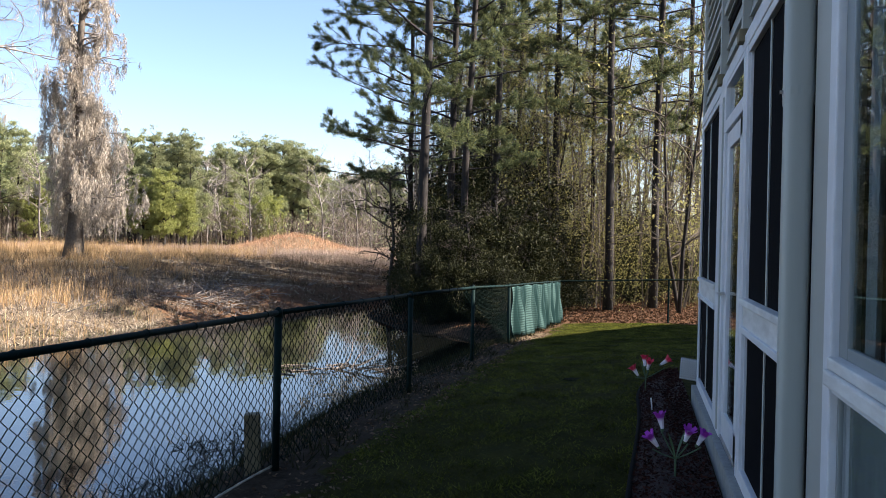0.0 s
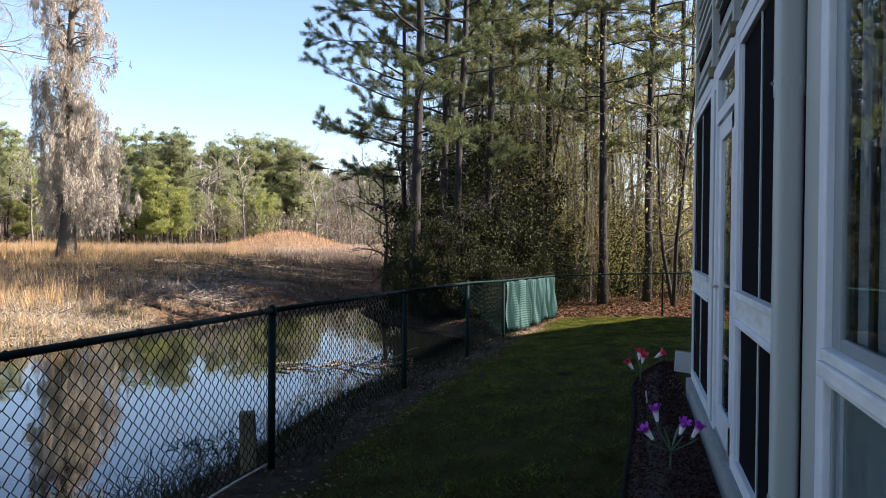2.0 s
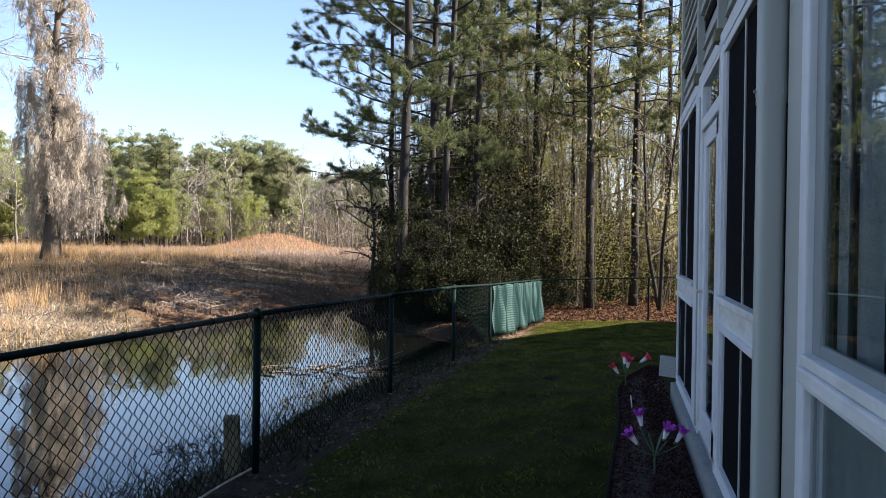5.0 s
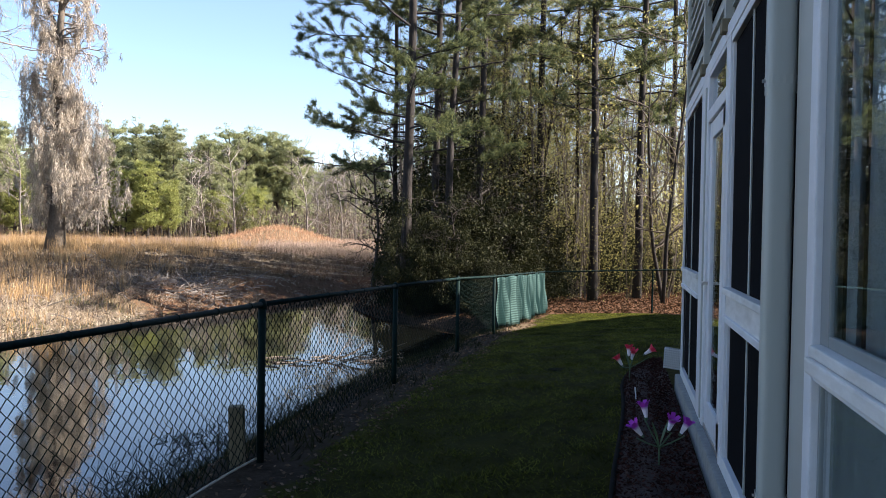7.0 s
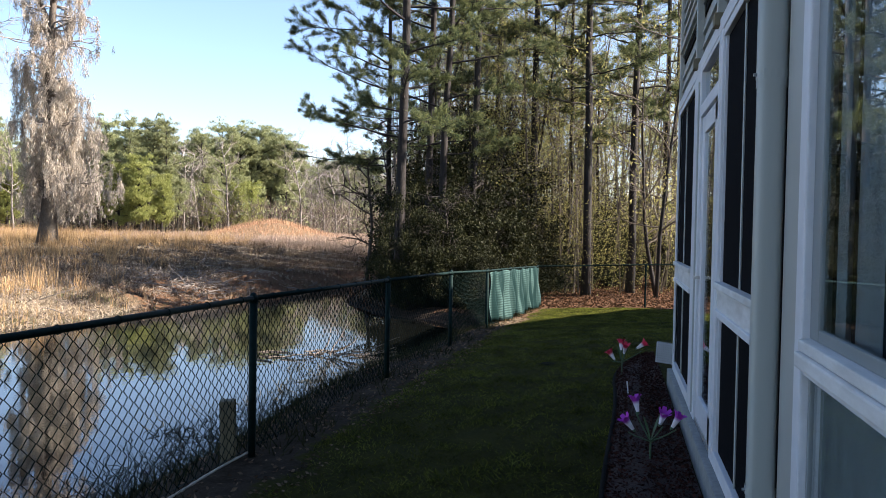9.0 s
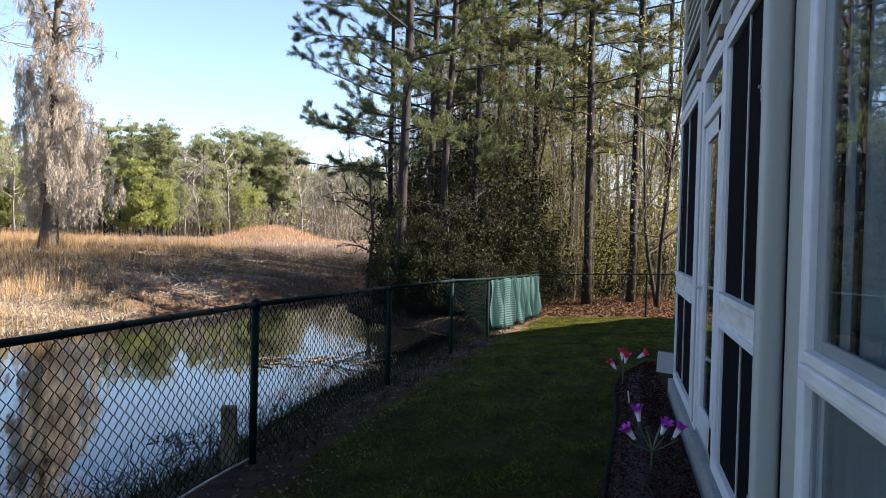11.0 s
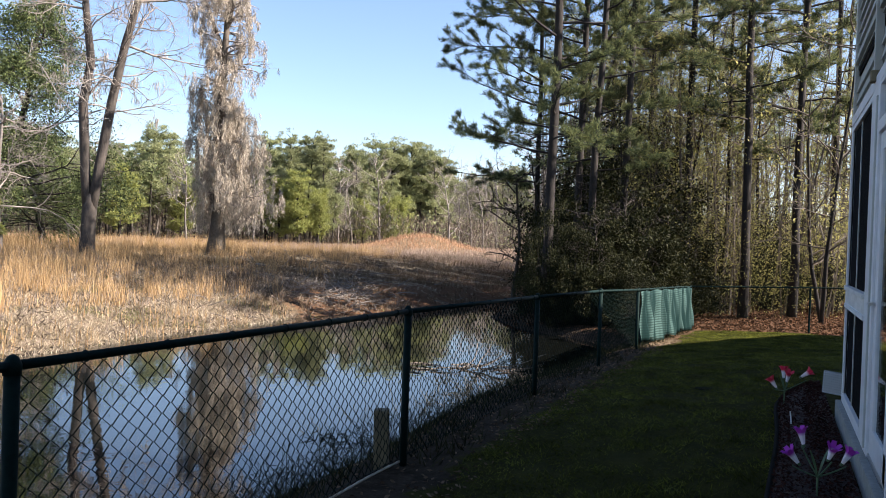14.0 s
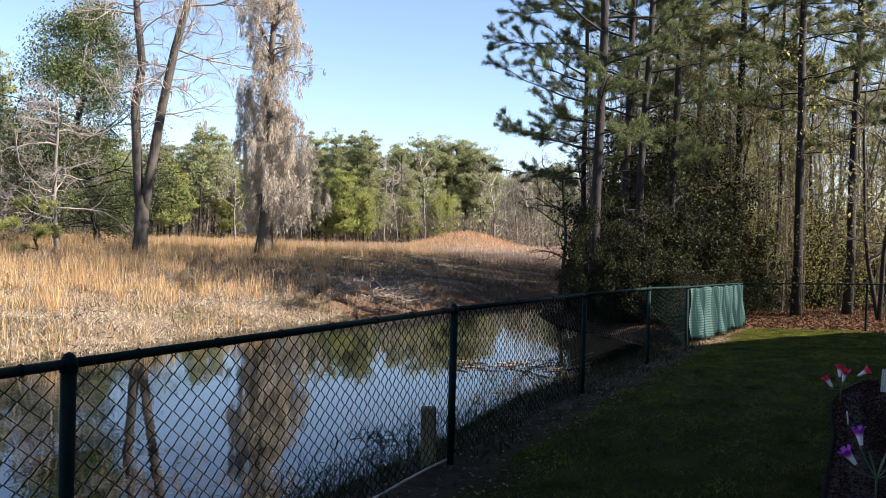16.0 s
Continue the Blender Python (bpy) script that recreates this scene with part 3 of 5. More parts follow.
def spout_piece(z0, z1, grow):
    n = len(prof)
    v = [(x * grow, y * grow, zz) for zz in (z0, z1) for x, y in prof]
    f = [(i, (i + 1) % n, n + (i + 1) % n, n + i) for i in range(n)]
    return Geo().add(v, f)


part("pipe", spout_piece(0.15, 2.02, 1.0), M_SPOUT, sp, smooth=True)
part("pipe", spout_piece(1.95, 5.3, 1.06), M_SPOUT, sp, smooth=True)
for zz in (0.55, 1.98, 3.4):
    part("strap", spout_piece(zz, zz + 0.03, 1.09), M_SPOUT, sp)
    part("screw", Geo().tube([(-0.06, 0, zz + 0.015), (-0.05, 0, zz + 0.015)], 0.006, 8), M_METAL, sp)
part("shoe", Geo().tube([(0, 0, 0.2), (0, 0.0, 0.12), (-0.05, 0.0, 0.07), (-0.12, 0, 0.05)], 0.042, 10), M_SPOUT, sp)

# ---- fence ----
FX = lambda y: np.interp(y, [2, 5.09, 14.67, 24.2], [-2.36, -2.33, -2.23, -2.20])
FTOP = lambda y: np.interp(y, [-1.1, 2.0, 5.09, 8.28, 11.48, 14.67, 17.9, 21, 24.2], [1.0, 0.985, 0.96, 0.90, 0.82, 0.70, 0.60, 0.50, 0.39])
fence = thing("chain_link_fence", (-2.33, 5.09, gz(-2.33, 5.09)), "dark green vinyl-coated chain-link fence beside the pond", "fence")


def wire_mesh(a, b, top0, top1, bot0, bot1, pitch=0.095, r=0.0034, tall=0.074):
    """Woven diamonds between two posts: zigzag wires that hook round one another."""
    a, b = np.array(a, float), np.array(b, float)
    length = np.linalg.norm(b - a)
    n = int(round(length / pitch))
    rows = int((top0 - bot0) / tall * 2) + 1
    g_ = Geo()
    k_ = np.arange(rows)
    for i in range(n):
        for flip in (0, 1):
            odd = (k_ % 2).astype(float)
            s = (i + (1.0 - 0.5 * odd if flip else 0.5 * odd)) * pitch
            s = np.clip(s + rng.normal(size=rows) * 0.0015, 0, length) / length
            t_ = top0 + (top1 - top0) * s
            h = t_ - (bot0 + (bot1 - bot0) * s)
            zz = t_ - h * k_ / (rows - 1)
            xy = a[None] + (b - a)[None] * s[:, None]
            g_.tube(np.stack((xy[:, 0] + (odd - 0.5) * r * (2 if flip else -2), xy[:, 1], zz), 1), r, 3, False)
    return g_


posts = [-1.1, 1.97, 5.09, 8.28, 11.48, 14.67, 17.9, 21.0, 24.2]
fo = -Vector(fence.location)


def fpart(name, geo, m=M_FENCE, label="", parent=None, smooth_=True):
    ob = part(name, geo, m, parent or fence, label, smooth_)
    if parent is None:
        ob.location = fo
    return ob


for i, y in enumerate(posts):
    x, zt = float(FX(y)), float(FTOP(y))
    r = 0.026
    p = fpart("post", Geo().tube([(x, y, gz(x, y) - 0.3), (x, y, zt - 0.02)], r, 14))
    fpart("loop_cap", Geo().tube([(x, y, zt - 0.03), (x, y, zt + 0.005), (x, y, zt + 0.032), (x, y, zt + 0.040)], [r + 0.005, r + 0.005, r * 0.7, 0.004], 12), parent=p)
    if i:
        y0 = posts[i - 1]
        x0, z0 = float(FX(y0)), float(FTOP(y0))
        fpart("top_rail", Geo().tube([(x0, y0, z0), (x, y, zt)], 0.018, 12))
        b0, b1 = gz(x0, y0) + 0.02, gz(x, y) + 0.02
        w_ = fpart("wire_panel", wire_mesh((x0 - 0.028, y0), (x - 0.028, y), z0 + 0.005, zt + 0.005, b0, b1, r=0.0033 if y < 9 else 0.0021), M_WIRE, smooth_=False)
        tagged(w_, kind="stuff")
        fpart("tension_wire", Geo().tube([(x0 - 0.03, y0, b0 + 0.03), (x - 0.03, y, b1 + 0.03)], 0.003, 5))
        for s in np.arange(0.1, 1.0, 0.14):
            c = np.array((x0 + (x - x0) * s, y0 + (y - y0) * s, z0 + (zt - z0) * s))
            t_ = np.linspace(0, 2 * np.pi, 9)
            fpart("tie_wire", Geo().tube(np.stack((c[0] + 0.021 * np.cos(t_), c[1] + 0 * t_, c[2] + 0.021 * np.sin(t_)), 1), 0.0035, 4, False))

back = thing("back_fence", (0.0, 24.2, gz(0, 24.2)), "dark chain-link fence at the edge of the wood", "fence")
bo = -Vector(back.location)
bx = [-2.20, 0.9, 4.0, 7.1]
bz = [0.39, 0.52, 0.62, 0.66]
for i, x in enumerate(bx):
    y = 24.2 + 0.08 * i
    for nm, ge in ((("post", Geo().tube([(x, y, gz(x, y) - 0.3), (x, y, bz[i])], 0.028, 10)),) if i else ()):
        part(nm, ge, M_FENCE, back).location = bo
    if i:
        x0, y0 = bx[i - 1], 24.2 + 0.08 * (i - 1)
        part("top_rail", Geo().tube([(x0, y0, bz[i - 1]), (x, y, bz[i])], 0.019, 8), M_FENCE, back).location = bo
        part("wire_panel", wire_mesh((x0, y0), (x, y), bz[i - 1], bz[i], gz(x0, y0) + 0.02, gz(x, y) + 0.02, 0.085, 0.0020, 0.085), M_WIRE, back).location = bo

# windscreen cloth laced to the far bays, sagging in folds
ss = np.linspace(14.75, 24.1, 150)
tt = np.linspace(0, 1, 14)
cloth_v = []
for y in ss:
    fold = (0.5 + 0.5 * math.sin(y * 7.5 + math.sin(y * 2.1) * 2.2)) ** 2
    zt = float(FTOP(y)) - 0.015 - 0.03 * (0.5 + 0.5 * math.sin(y * 4.0))
    zb = gz(float(FX(y)), y) + 0.04 + 0.10 * abs(math.sin(y * 1.1 + 0.4)) ** 2
    for t in tt:
        cloth_v.append((float(FX(y)) + 0.012 + 0.13 * fold * (0.25 + 0.75 * t) + 0.02 * math.sin(t * 7 + y * 3), y + 0.03 * math.sin(t * 4 + y), zt + (zb - zt) * t))
n_ = len(tt)
k = (np.arange(len(ss) - 1)[:, None] * n_ + np.arange(n_ - 1)[None]).ravel()
cloth = part("fence_cloth", Geo().add(cloth_v, np.stack((k, k + n_, k + n_ + 1, k + 1), -1)), M_FABRIC, smooth=True)
cloth.modifiers.new("thick", "SOLIDIFY").thickness = 0.003
tagged(cloth, "faded green privacy cloth hung in folds on the fence", "privacy screen")

# short timber stake in the bank, and the rope along the fence foot
sx, sy = -2.44, 4.98
stake = bevelled((-0.05, -0.045, -0.35), (0.05, 0.045, 0.40), 0.010)
ob = part("timber_stake", stake, M_STAKE)
ob.matrix_world = pose(sx, sy, gz(sx, sy), 1, -1.5, 20)
tagged(ob, "short weathered square timber stake behind the fence", "stake")
ry = np.linspace(1.5, 5.1, 60)
rp = np.stack((FX(ry) - 0.02 + 0.003 * np.sin(ry * 5), ry, ground_z(FX(ry), ry) + 0.03 + 0.004 * np.sin(ry * 3.0)), 1)
tagged(part("rope", Geo().tube(rp, 0.008 + 0.0015 * np.sin(ry * 160), 8), M_ROPE, smooth=True), "pale weathered rope lying along the fence foot", "rope")

# ---- flower bed ----
bed_y = np.linspace(3.0, 10.2, 90)
edge = 0.03 + 0.035 * np.sin(bed_y * 1.1) + np.where(bed_y > 7.8, (bed_y - 7.8) ** 2 * 0.085, 0)
edge = np.minimum(edge, 0.5)
bv = []
for y, e in zip(bed_y, edge):
    for s in np.linspace(0, 1, 9):
        x = e + (0.52 - e) * s
        bv.append((x, y, gz(x, y) + 0.015 + 0.05 * math.sin(math.pi * min(1, s * 1.3 + 0.05))))
k = (np.arange(len(bed_y) - 1)[:, None] * 9 + np.arange(8)[None]).ravel()
M_SOIL = grained("dark_mulch_bed", (0.008, 0.004, 0.003), (0.036, 0.014, 0.010), 40.0, 0.95, relief=0.8, distance=0.02)
tagged(part("mulch_bed", Geo().add(bv, np.stack((k, k + 9, k + 10, k + 1), -1)), M_SOIL, smooth=True), "raised bed of dark red mulch by the wall", "flower bed", kind="structure")
n_ = 11000
cy = rng.uniform(3.0, 10.0, n_)
cx = np.interp(cy, bed_y, edge) + rng.uniform(0.01, 1, n_) * (0.50 - np.interp(cy, bed_y, edge))
cz = ground_z(cx, cy) + 0.065 + rng.uniform(-0.015, 0.012, n_)
tagged(part("mulch_chips", Geo().leaves(np.stack((cx, cy, cz), 1), 0.013, 0.6), M_MULCH), "scattered dark red bark chips on the bed", "mulch", kind="stuff")
ep = np.stack((edge - 0.01, bed_y, ground_z(edge, bed_y) + 0.03), 1)
tagged(part("bed_edging", Geo().tube(ep, [0.018] * len(ep), 8), M_DARK, smooth=True), "black plastic edging along the flower bed", "edging", kind="structure")


def lily(head, base, m, size, parent, o):
    """One artificial lily head: six flared petals round a green calyx."""
    axis_ = (Vector(head) - Vector(base)).normalized()
    axis_ = (axis_ + Vector((0, 0, 0.4)) + Vector(rng.normal(size=3) * 0.15)).normalized()
    q = axis_.to_track_quat("Z", "Y").to_matrix()
    foot = Vector(head) - q @ Vector((0, 0, size * 0.56))
    bloom = part("bloom", Geo().tube([foot, foot + q @ Vector((0, 0, size * 0.06)), foot + q @ Vector((0, 0, size * 0.16))], [0.004, 0.009, 0.011], 8), M_STEM, parent)
    bloom.location = o
    for p_ in range(6):
        a0 = 2 * math.pi * p_ / 6
        v, f, tip = [], [], []
        for i in range(7):
            t = i / 6
            rad = size * (0.05 + 0.17 * t + 0.55 * max(0, t - 0.6) ** 1.5)
            wid = 0.66 * (1 - max(0, t - 0.68) * 1.9)
            zz = size * (t - 0.25 * max(0, t - 0.7))
            for s in (-1, 0, 1):
                a = a0 + s * wid
                rr = rad * (1.0 if s else 0.92) + (0.002 if p_ % 2 else 0)
                v.append(Vector(head) + q @ Vector((rr * math.cos(a), rr * math.sin(a), zz - size * 0.5)))
                tip.append(t)
        for i in range(6):
            for s in range(2):
                c_ = i * 3 + s
                f.append((c_, c_ + 1, c_ + 4, c_ + 3))
        me = Geo().add(np.array(v), f).mesh("petal", m, True)
        me.attributes.new("tip", "FLOAT", "POINT").data.foreach_set("value", np.array(tip, np.float32))
        new("petal", me).parent = bloom


def lily_plant(base, heads, m, label, size):
    root = thing("garden_lily", base, label, "artificial flower", "lily stakes in the bed")
    o = -Vector(base)
    b = Vector(base)
    hub = b + Vector((0, 0, 0.11))
    part("stake", Geo().tube([b - Vector((0, 0, 0.12)), hub], 0.006, 8), M_STEM, root).location = o
    for h in heads:
        hv = Vector(h)
        mid = hub.lerp(hv, 0.5) + Vector((0, 0, -0.045)) + (hv - hub) * 0.12
        path = [hub * (1 - t) ** 2 + mid * 2 * t * (1 - t) + (hv - Vector((0, 0, size * 0.45))) * t * t for t in np.linspace(0, 1, 9)]
        part("stem", Geo().tube(path, 0.0045, 6), M_STEM, root, smooth=True).location = o
        lily(h, hub, m, size, root, o)
    lf = Geo()
    for a in (0.6, 3.9):
        pts = [hub + Vector((math.cos(a) * 0.07 * t, math.sin(a) * 0.07 * t, 0.22 * t - 0.05 * t * t)) for t in np.linspace(0, 1, 7)]
        wv = Vector((-math.sin(a), math.cos(a), 0))
        vv = [p + wv * s * 0.011 * math.sin(math.pi * (0.08 + 0.9 * i / 6)) for i, p in enumerate(pts) for s in (-1, 1)]
        lf.add(vv, [(2 * i, 2 * i + 1, 2 * i + 3, 2 * i + 2) for i in range(6)])
    lo = part("leaves", lf, M_STEM, root)
    lo.location = o
    return root


lily_plant((0.265, 5.2, 0.05), [(0.173, 5.22, 0.385), (0.127, 5.16, 0.275), (0.329, 5.12, 0.330), (0.415, 5.20, 0.300)], M_PURPLE, "purple and white artificial lilies on a stake in mulch", 0.125)
lily_plant((0.115, 8.3, 0.05), [(0.012, 8.30, 0.226), (0.103, 8.34, 0.327), (0.141, 8.25, 0.302), (0.299, 8.30, 0.336)], M_RED, "red and white artificial lilies on a stake in mulch", 0.135)
tagged(part("white_marker", Geo().tube([(0.170, 7.30, -0.019), (0.151, 7.30, 0.148)], 0.006, 8), M_WHITE), "thin white plastic marker stick in the bed", "marker")

# white slotted block under the far downspout
crate = thing("splash_grate", (0.49, 8.16, 0.05), "white plastic grating leaning by the house corner", "grating")
for i in range(10):
    x = -0.10 + i * 0.021
    part("slat", Geo().box((x, -0.008, -0.02), (x + 0.009, 0.008, 0.24)), M_WHITE, crate)
for i in range(9):
    zz = -0.015 + i * 0.029
    part("cross_slat", Geo().box((-0.105, -0.006, zz), (0.105, 0.010, zz + 0.010)), M_WHITE, crate)
part("backing", Geo().box((-0.10, 0.012, -0.02), (0.10, 0.03, 0.24)), M_CONCRETE, crate)
crate.matrix_world = pose(0.510, 8.16, 0.207, 14, 5, -12) @ Matrix.Scale(0.8, 4)

lid = Geo().tube([(-0.69, 9.46, gz(-0.69, 9.46) - 0.05), (-0.69, 9.46, gz(-0.69, 9.46) + 0.006), (-0.69, 9.46, gz(-0.69, 9.46) + 0.012)], [0.10, 0.10, 0.09], 20)
tagged(part("drain_lid", lid, M_DARK), "round dark drain lid set in the lawn", "drain lid")


# ---- trees ----
def bend(p0, d0, length, n, droop=0.0, wander=0.12, up=0.0):
    """A wandering line from p0."""
    p, d = np.array(p0, float), np.array(d0, float)
    out = [p.copy()]
    for i in range(n):
        d = d + rng.normal(size=3) * wander
        d[2] += up - droop
        d /= np.linalg.norm(d)
        p = p + d * length / n
        out.append(p.copy())
    return np.array(out)


def limb(g, p0, d0, length, r, depth, spread=0.7, wander=0.12, up=0.02, sides=6, tips=None, kids=4, droop=0.0):
    """A limb with smaller limbs on it, down to twigs."""
    n = 5 if depth > 1 else 3
    path = bend(p0, d0, length, n, droop, wander, up)
    g.tube(path, np.linspace(r, r * 0.35, len(path)), max(3, sides), False)
    if depth == 0:
        if tips is not None:
            tips.append((path[-1], path[-1] - path[-2]))
        return
    for i in range(kids):
        f = rng.uniform(0.3, 1.0)
        q = f * (len(path) - 1)
        a = int(min(q, len(path) - 2))
        p = path[a] + (path[a + 1] - path[a]) * (q - a)
        d = path[a + 1] - path[a]
        d = d / np.linalg.norm(d) + rng.normal(size=3) * spread
        d /= np.linalg.norm(d)
        limb(g, p, d, length * rng.uniform(0.40, 0.62), r * 0.45, depth - 1, spread, wander * 1.2, up, sides - 1, tips, kids, droop)


def plant(name, place, trunk, trunk_m, crown, crown_m, label, category, group="", crown_name="crown", branches=None, branch_m=None):
    root = thing(name, place, label, category, group)
    part("trunk", trunk, trunk_m, root, smooth=True)
    if branches is not None and branches.n:
        tagged(part("branching", branches, branch_m or trunk_m, root, smooth=True), kind="stuff")
    if crown is not None and crown.n:
        tagged(part(crown_name, crown, crown_m, root), kind="stuff")
    return root


def pine(height, r, first, reach, lean=(0, 0), tufts=8, k=20, size=0.20, width=0.015, bias=None, dead=6, sprays=3.6, step=1.0):
    """Trunk, branches and needles of one loblolly pine, at the origin."""
    t, b, c = Geo(), Geo(), Geo()
    n = 12
    zs = np.linspace(-0.3, height, n)
    wob = np.cumsum(rng.normal(size=(n, 2)) * 0.035, 0)
    path = np.stack((lean[0] * zs + wob[:, 0], lean[1] * zs + wob[:, 1], zs), 1)
    t.tube(path, r * (1 - 0.75 * np.linspace(0, 1, n)) * np.where(np.arange(n) == 0, 1.25, 1), 10)

    def on_trunk(z):
        return np.array([np.interp(z, zs, path[:, i]) for i in range(3)])

    for _ in range(dead):
        z = rng.uniform(1.5, max(2.0, first))
        a = rng.uniform(0, 2 * np.pi)
        b.tube(bend(on_trunk(z), (math.cos(a), math.sin(a), 0.1), rng.uniform(0.4, 1.6), 4, 0.03, 0.2), [0.018, 0.014, 0.010, 0.007, 0.004], 4, False)
    z, turn = first, rng.uniform(0, 6)
    cs, ds = [], []
    while z < height - 0.3:
        f = (z - first) / (height - first)
        turn += 2.4
        if bias is not None and rng.uniform() < 0.45 * (1 - f):
            turn = bias + rng.normal() * 0.5
        ln = reach * (0.55 + 0.75 * min(1, f * 3 + 0.5)) * (1 - f) ** 0.6 * rng.uniform(0.7, 1.15) + 0.3
        path_b = bend(on_trunk(z), (math.cos(turn), math.sin(turn), 0.05 + 0.5 * f), ln, 7, 0.02, 0.10, 0.03)
        b.tube(path_b, np.linspace(0.018 + 0.007 * ln, 0.006, 8), 5, False)
        for s in range(3 + int(ln * sprays)):
            q = rng.uniform(0.30, 1.0) * 7
            i = min(int(q), 6)
            p = path_b[i] + (path_b[i + 1] - path_b[i]) * (q - i)
            d = path_b[i + 1] - path_b[i]
            d = d / np.linalg.norm(d) + rng.normal(size=3) * np.array((0.65, 0.65, 0.25))
            sub = bend(p, d / np.linalg.norm(d), ln * rng.uniform(0.14, 0.30) + 0.15, 4, 0.0, 0.15, 0.06)
            if width < 0.05:
                b.tube(sub, np.linspace(0.012, 0.005, 5), 3, False)
            m = max(3, int(tufts * rng.uniform(0.6, 1.2)))
            q = 4.0 - 2.6 * rng.uniform(0, 1, m) ** 1.6
            i = np.minimum(q.astype(int), 3)
            cs.append(sub[i] + (sub[i + 1] - sub[i]) * (q - i)[:, None])
            ds.append((sub[i + 1] - sub[i]) / 0.2 + np.array((0, 0, 0.35)))
        z += rng.uniform(0.20, 0.40) * step * (1.7 if z > 10.5 else 1.0)
    if cs:
        c.needles(np.concatenate(cs), np.concatenate(ds), k, size, width)
    return t, b, c


FWD = (-math.sin(radians(13.3)), math.cos(radians(13.3)))
RGT = (math.cos(radians(13.3)), math.sin(radians(13.3)))


def spot(u, depth):
    """A place on the ground: u across over forward depth from the first stand of the eye."""
    return (FWD[0] * depth + RGT[0] * u * depth, FWD[1] * depth + RGT[1] * u * depth)


def stand(u, depth):
    x, y = spot(u, depth)
    return (x, y, gz(x, y))


# the near pines of the wood's edge
LEFT = math.pi + radians(13)
near_pines = [
    (-0.028, 24.0, 17.5, 0.20, 4.9, 2.6, (-0.004, 0.0), LEFT), (0.003, 27.0, 16.5, 0.17, 5.0, 2.4, (0.004, 0), LEFT), (0.022, 25.5, 16.0, 0.16, 4.6, 2.2, (0.035, 0), None),
    (0.056, 28.0, 17.5, 0.17, 5.2, 2.2, (0.03, 0), None), (0.135, 30.0, 18.5, 0.19, 5.0, 2.3, (0.01, 0), None), (0.203, 28.5, 18.0, 0.19, 5.4, 2.1, (0.004, 0), None),
    (0.178, 31.0, 15.5, 0.11, 5.0, 2.0, (0.0, 0), None), (0.257, 29.0, 18.5, 0.18, 4.6, 2.2, (0.002, 0), None), (0.085, 33.0, 17.0, 0.15, 4.8, 2.2, (0.01, 0), None),
    (-0.040, 31.0, 15.0, 0.14, 4.0, 2.6, (-0.01, 0), LEFT), (0.30, 33.0, 17.5, 0.17, 5.2, 2.2, (0, 0), None)]
for u, d, h, r, first, reach, lean, bias in near_pines:
    open_ = u > 0.05
    t, b, c = pine(h + 5.5, r * 0.82, first + 1.2 * open_ + (2.6 if 0.05 < u < 0.16 else 0.0), reach, lean, tufts=9, k=22, size=0.17, width=0.017, bias=bias, sprays=2.7 if open_ else 2.9, step=1.2 if open_ else 1.35)
    plant("pine_tree", stand(u, d), t, M_BARK, c, M_PINE, "tall loblolly pine with dark bark at the wood's edge", "tree", "near pines", branches=b, branch_m=M_BARK)

# further pines inside the wood, four kinds repeated
kinds = []
for i in range(4):
    t, b, c = pine(rng.uniform(19, 23), rng.uniform(0.11, 0.17), rng.uniform(4.5, 8), 2.2, (rng.normal() * 0.012, 0), tufts=6, k=11, size=0.25, width=0.028, sprays=2.4, step=1.3)
    kinds.append(plant("pine_tree", stand(0.05 + 0.07 * i, 36 + 2 * i), t, M_BARK, c, M_PINE_HAZE, "slim pine standing inside the wood", "tree", "wood pines", branches=b, branch_m=M_BARK))
for i in range(6):
    u, d = rng.uniform(-0.03, 0.33), rng.uniform(35, 52)
    p = stand(u, d)
    copy_thing(kinds[i % 4], pose(*p, 0, 0, rng.uniform(0, 360)) @ Matrix.Scale(rng.uniform(0.8, 1.1), 4))


def sapling(height, r, depth=3, kids=4, leaves=0, leaf=0.07, spread=0.6, first=0.25):
    """A slim leafy or bare tree at the origin."""
    t, b, c, tips = Geo(), Geo(), Geo(), []
    path = bend((0, 0, -0.2), (rng.normal() * 0.08, rng.normal() * 0.08, 1), height, 8, 0, 0.06, 0.03)
    t.tube(path, np.linspace(r, r * 0.25, 9), 7)
    for i in range(int(5 + height * 1.3)):
        f = rng.uniform(first, 1.0) * 8
        a = min(int(f), 7)
        p = path[a] + (path[a + 1] - path[a]) * (f - a)
        an = rng.uniform(0, 2 * np.pi)
        limb(b, p, (math.cos(an), math.sin(an), rng.uniform(0.2, 0.9)), height * rng.uniform(0.14, 0.30), r * 0.38, depth - 1, spread, 0.16, 0.03, 5, tips, kids)
    if leaves and tips:
        tp = np.array([p for p, _ in tips])
        cc = np.repeat(tp, leaves, 0) + rng.normal(size=(len(tp) * leaves, 3)) * 0.14
        c.leaves(cc, leaf)
    return t, b, c


under = []
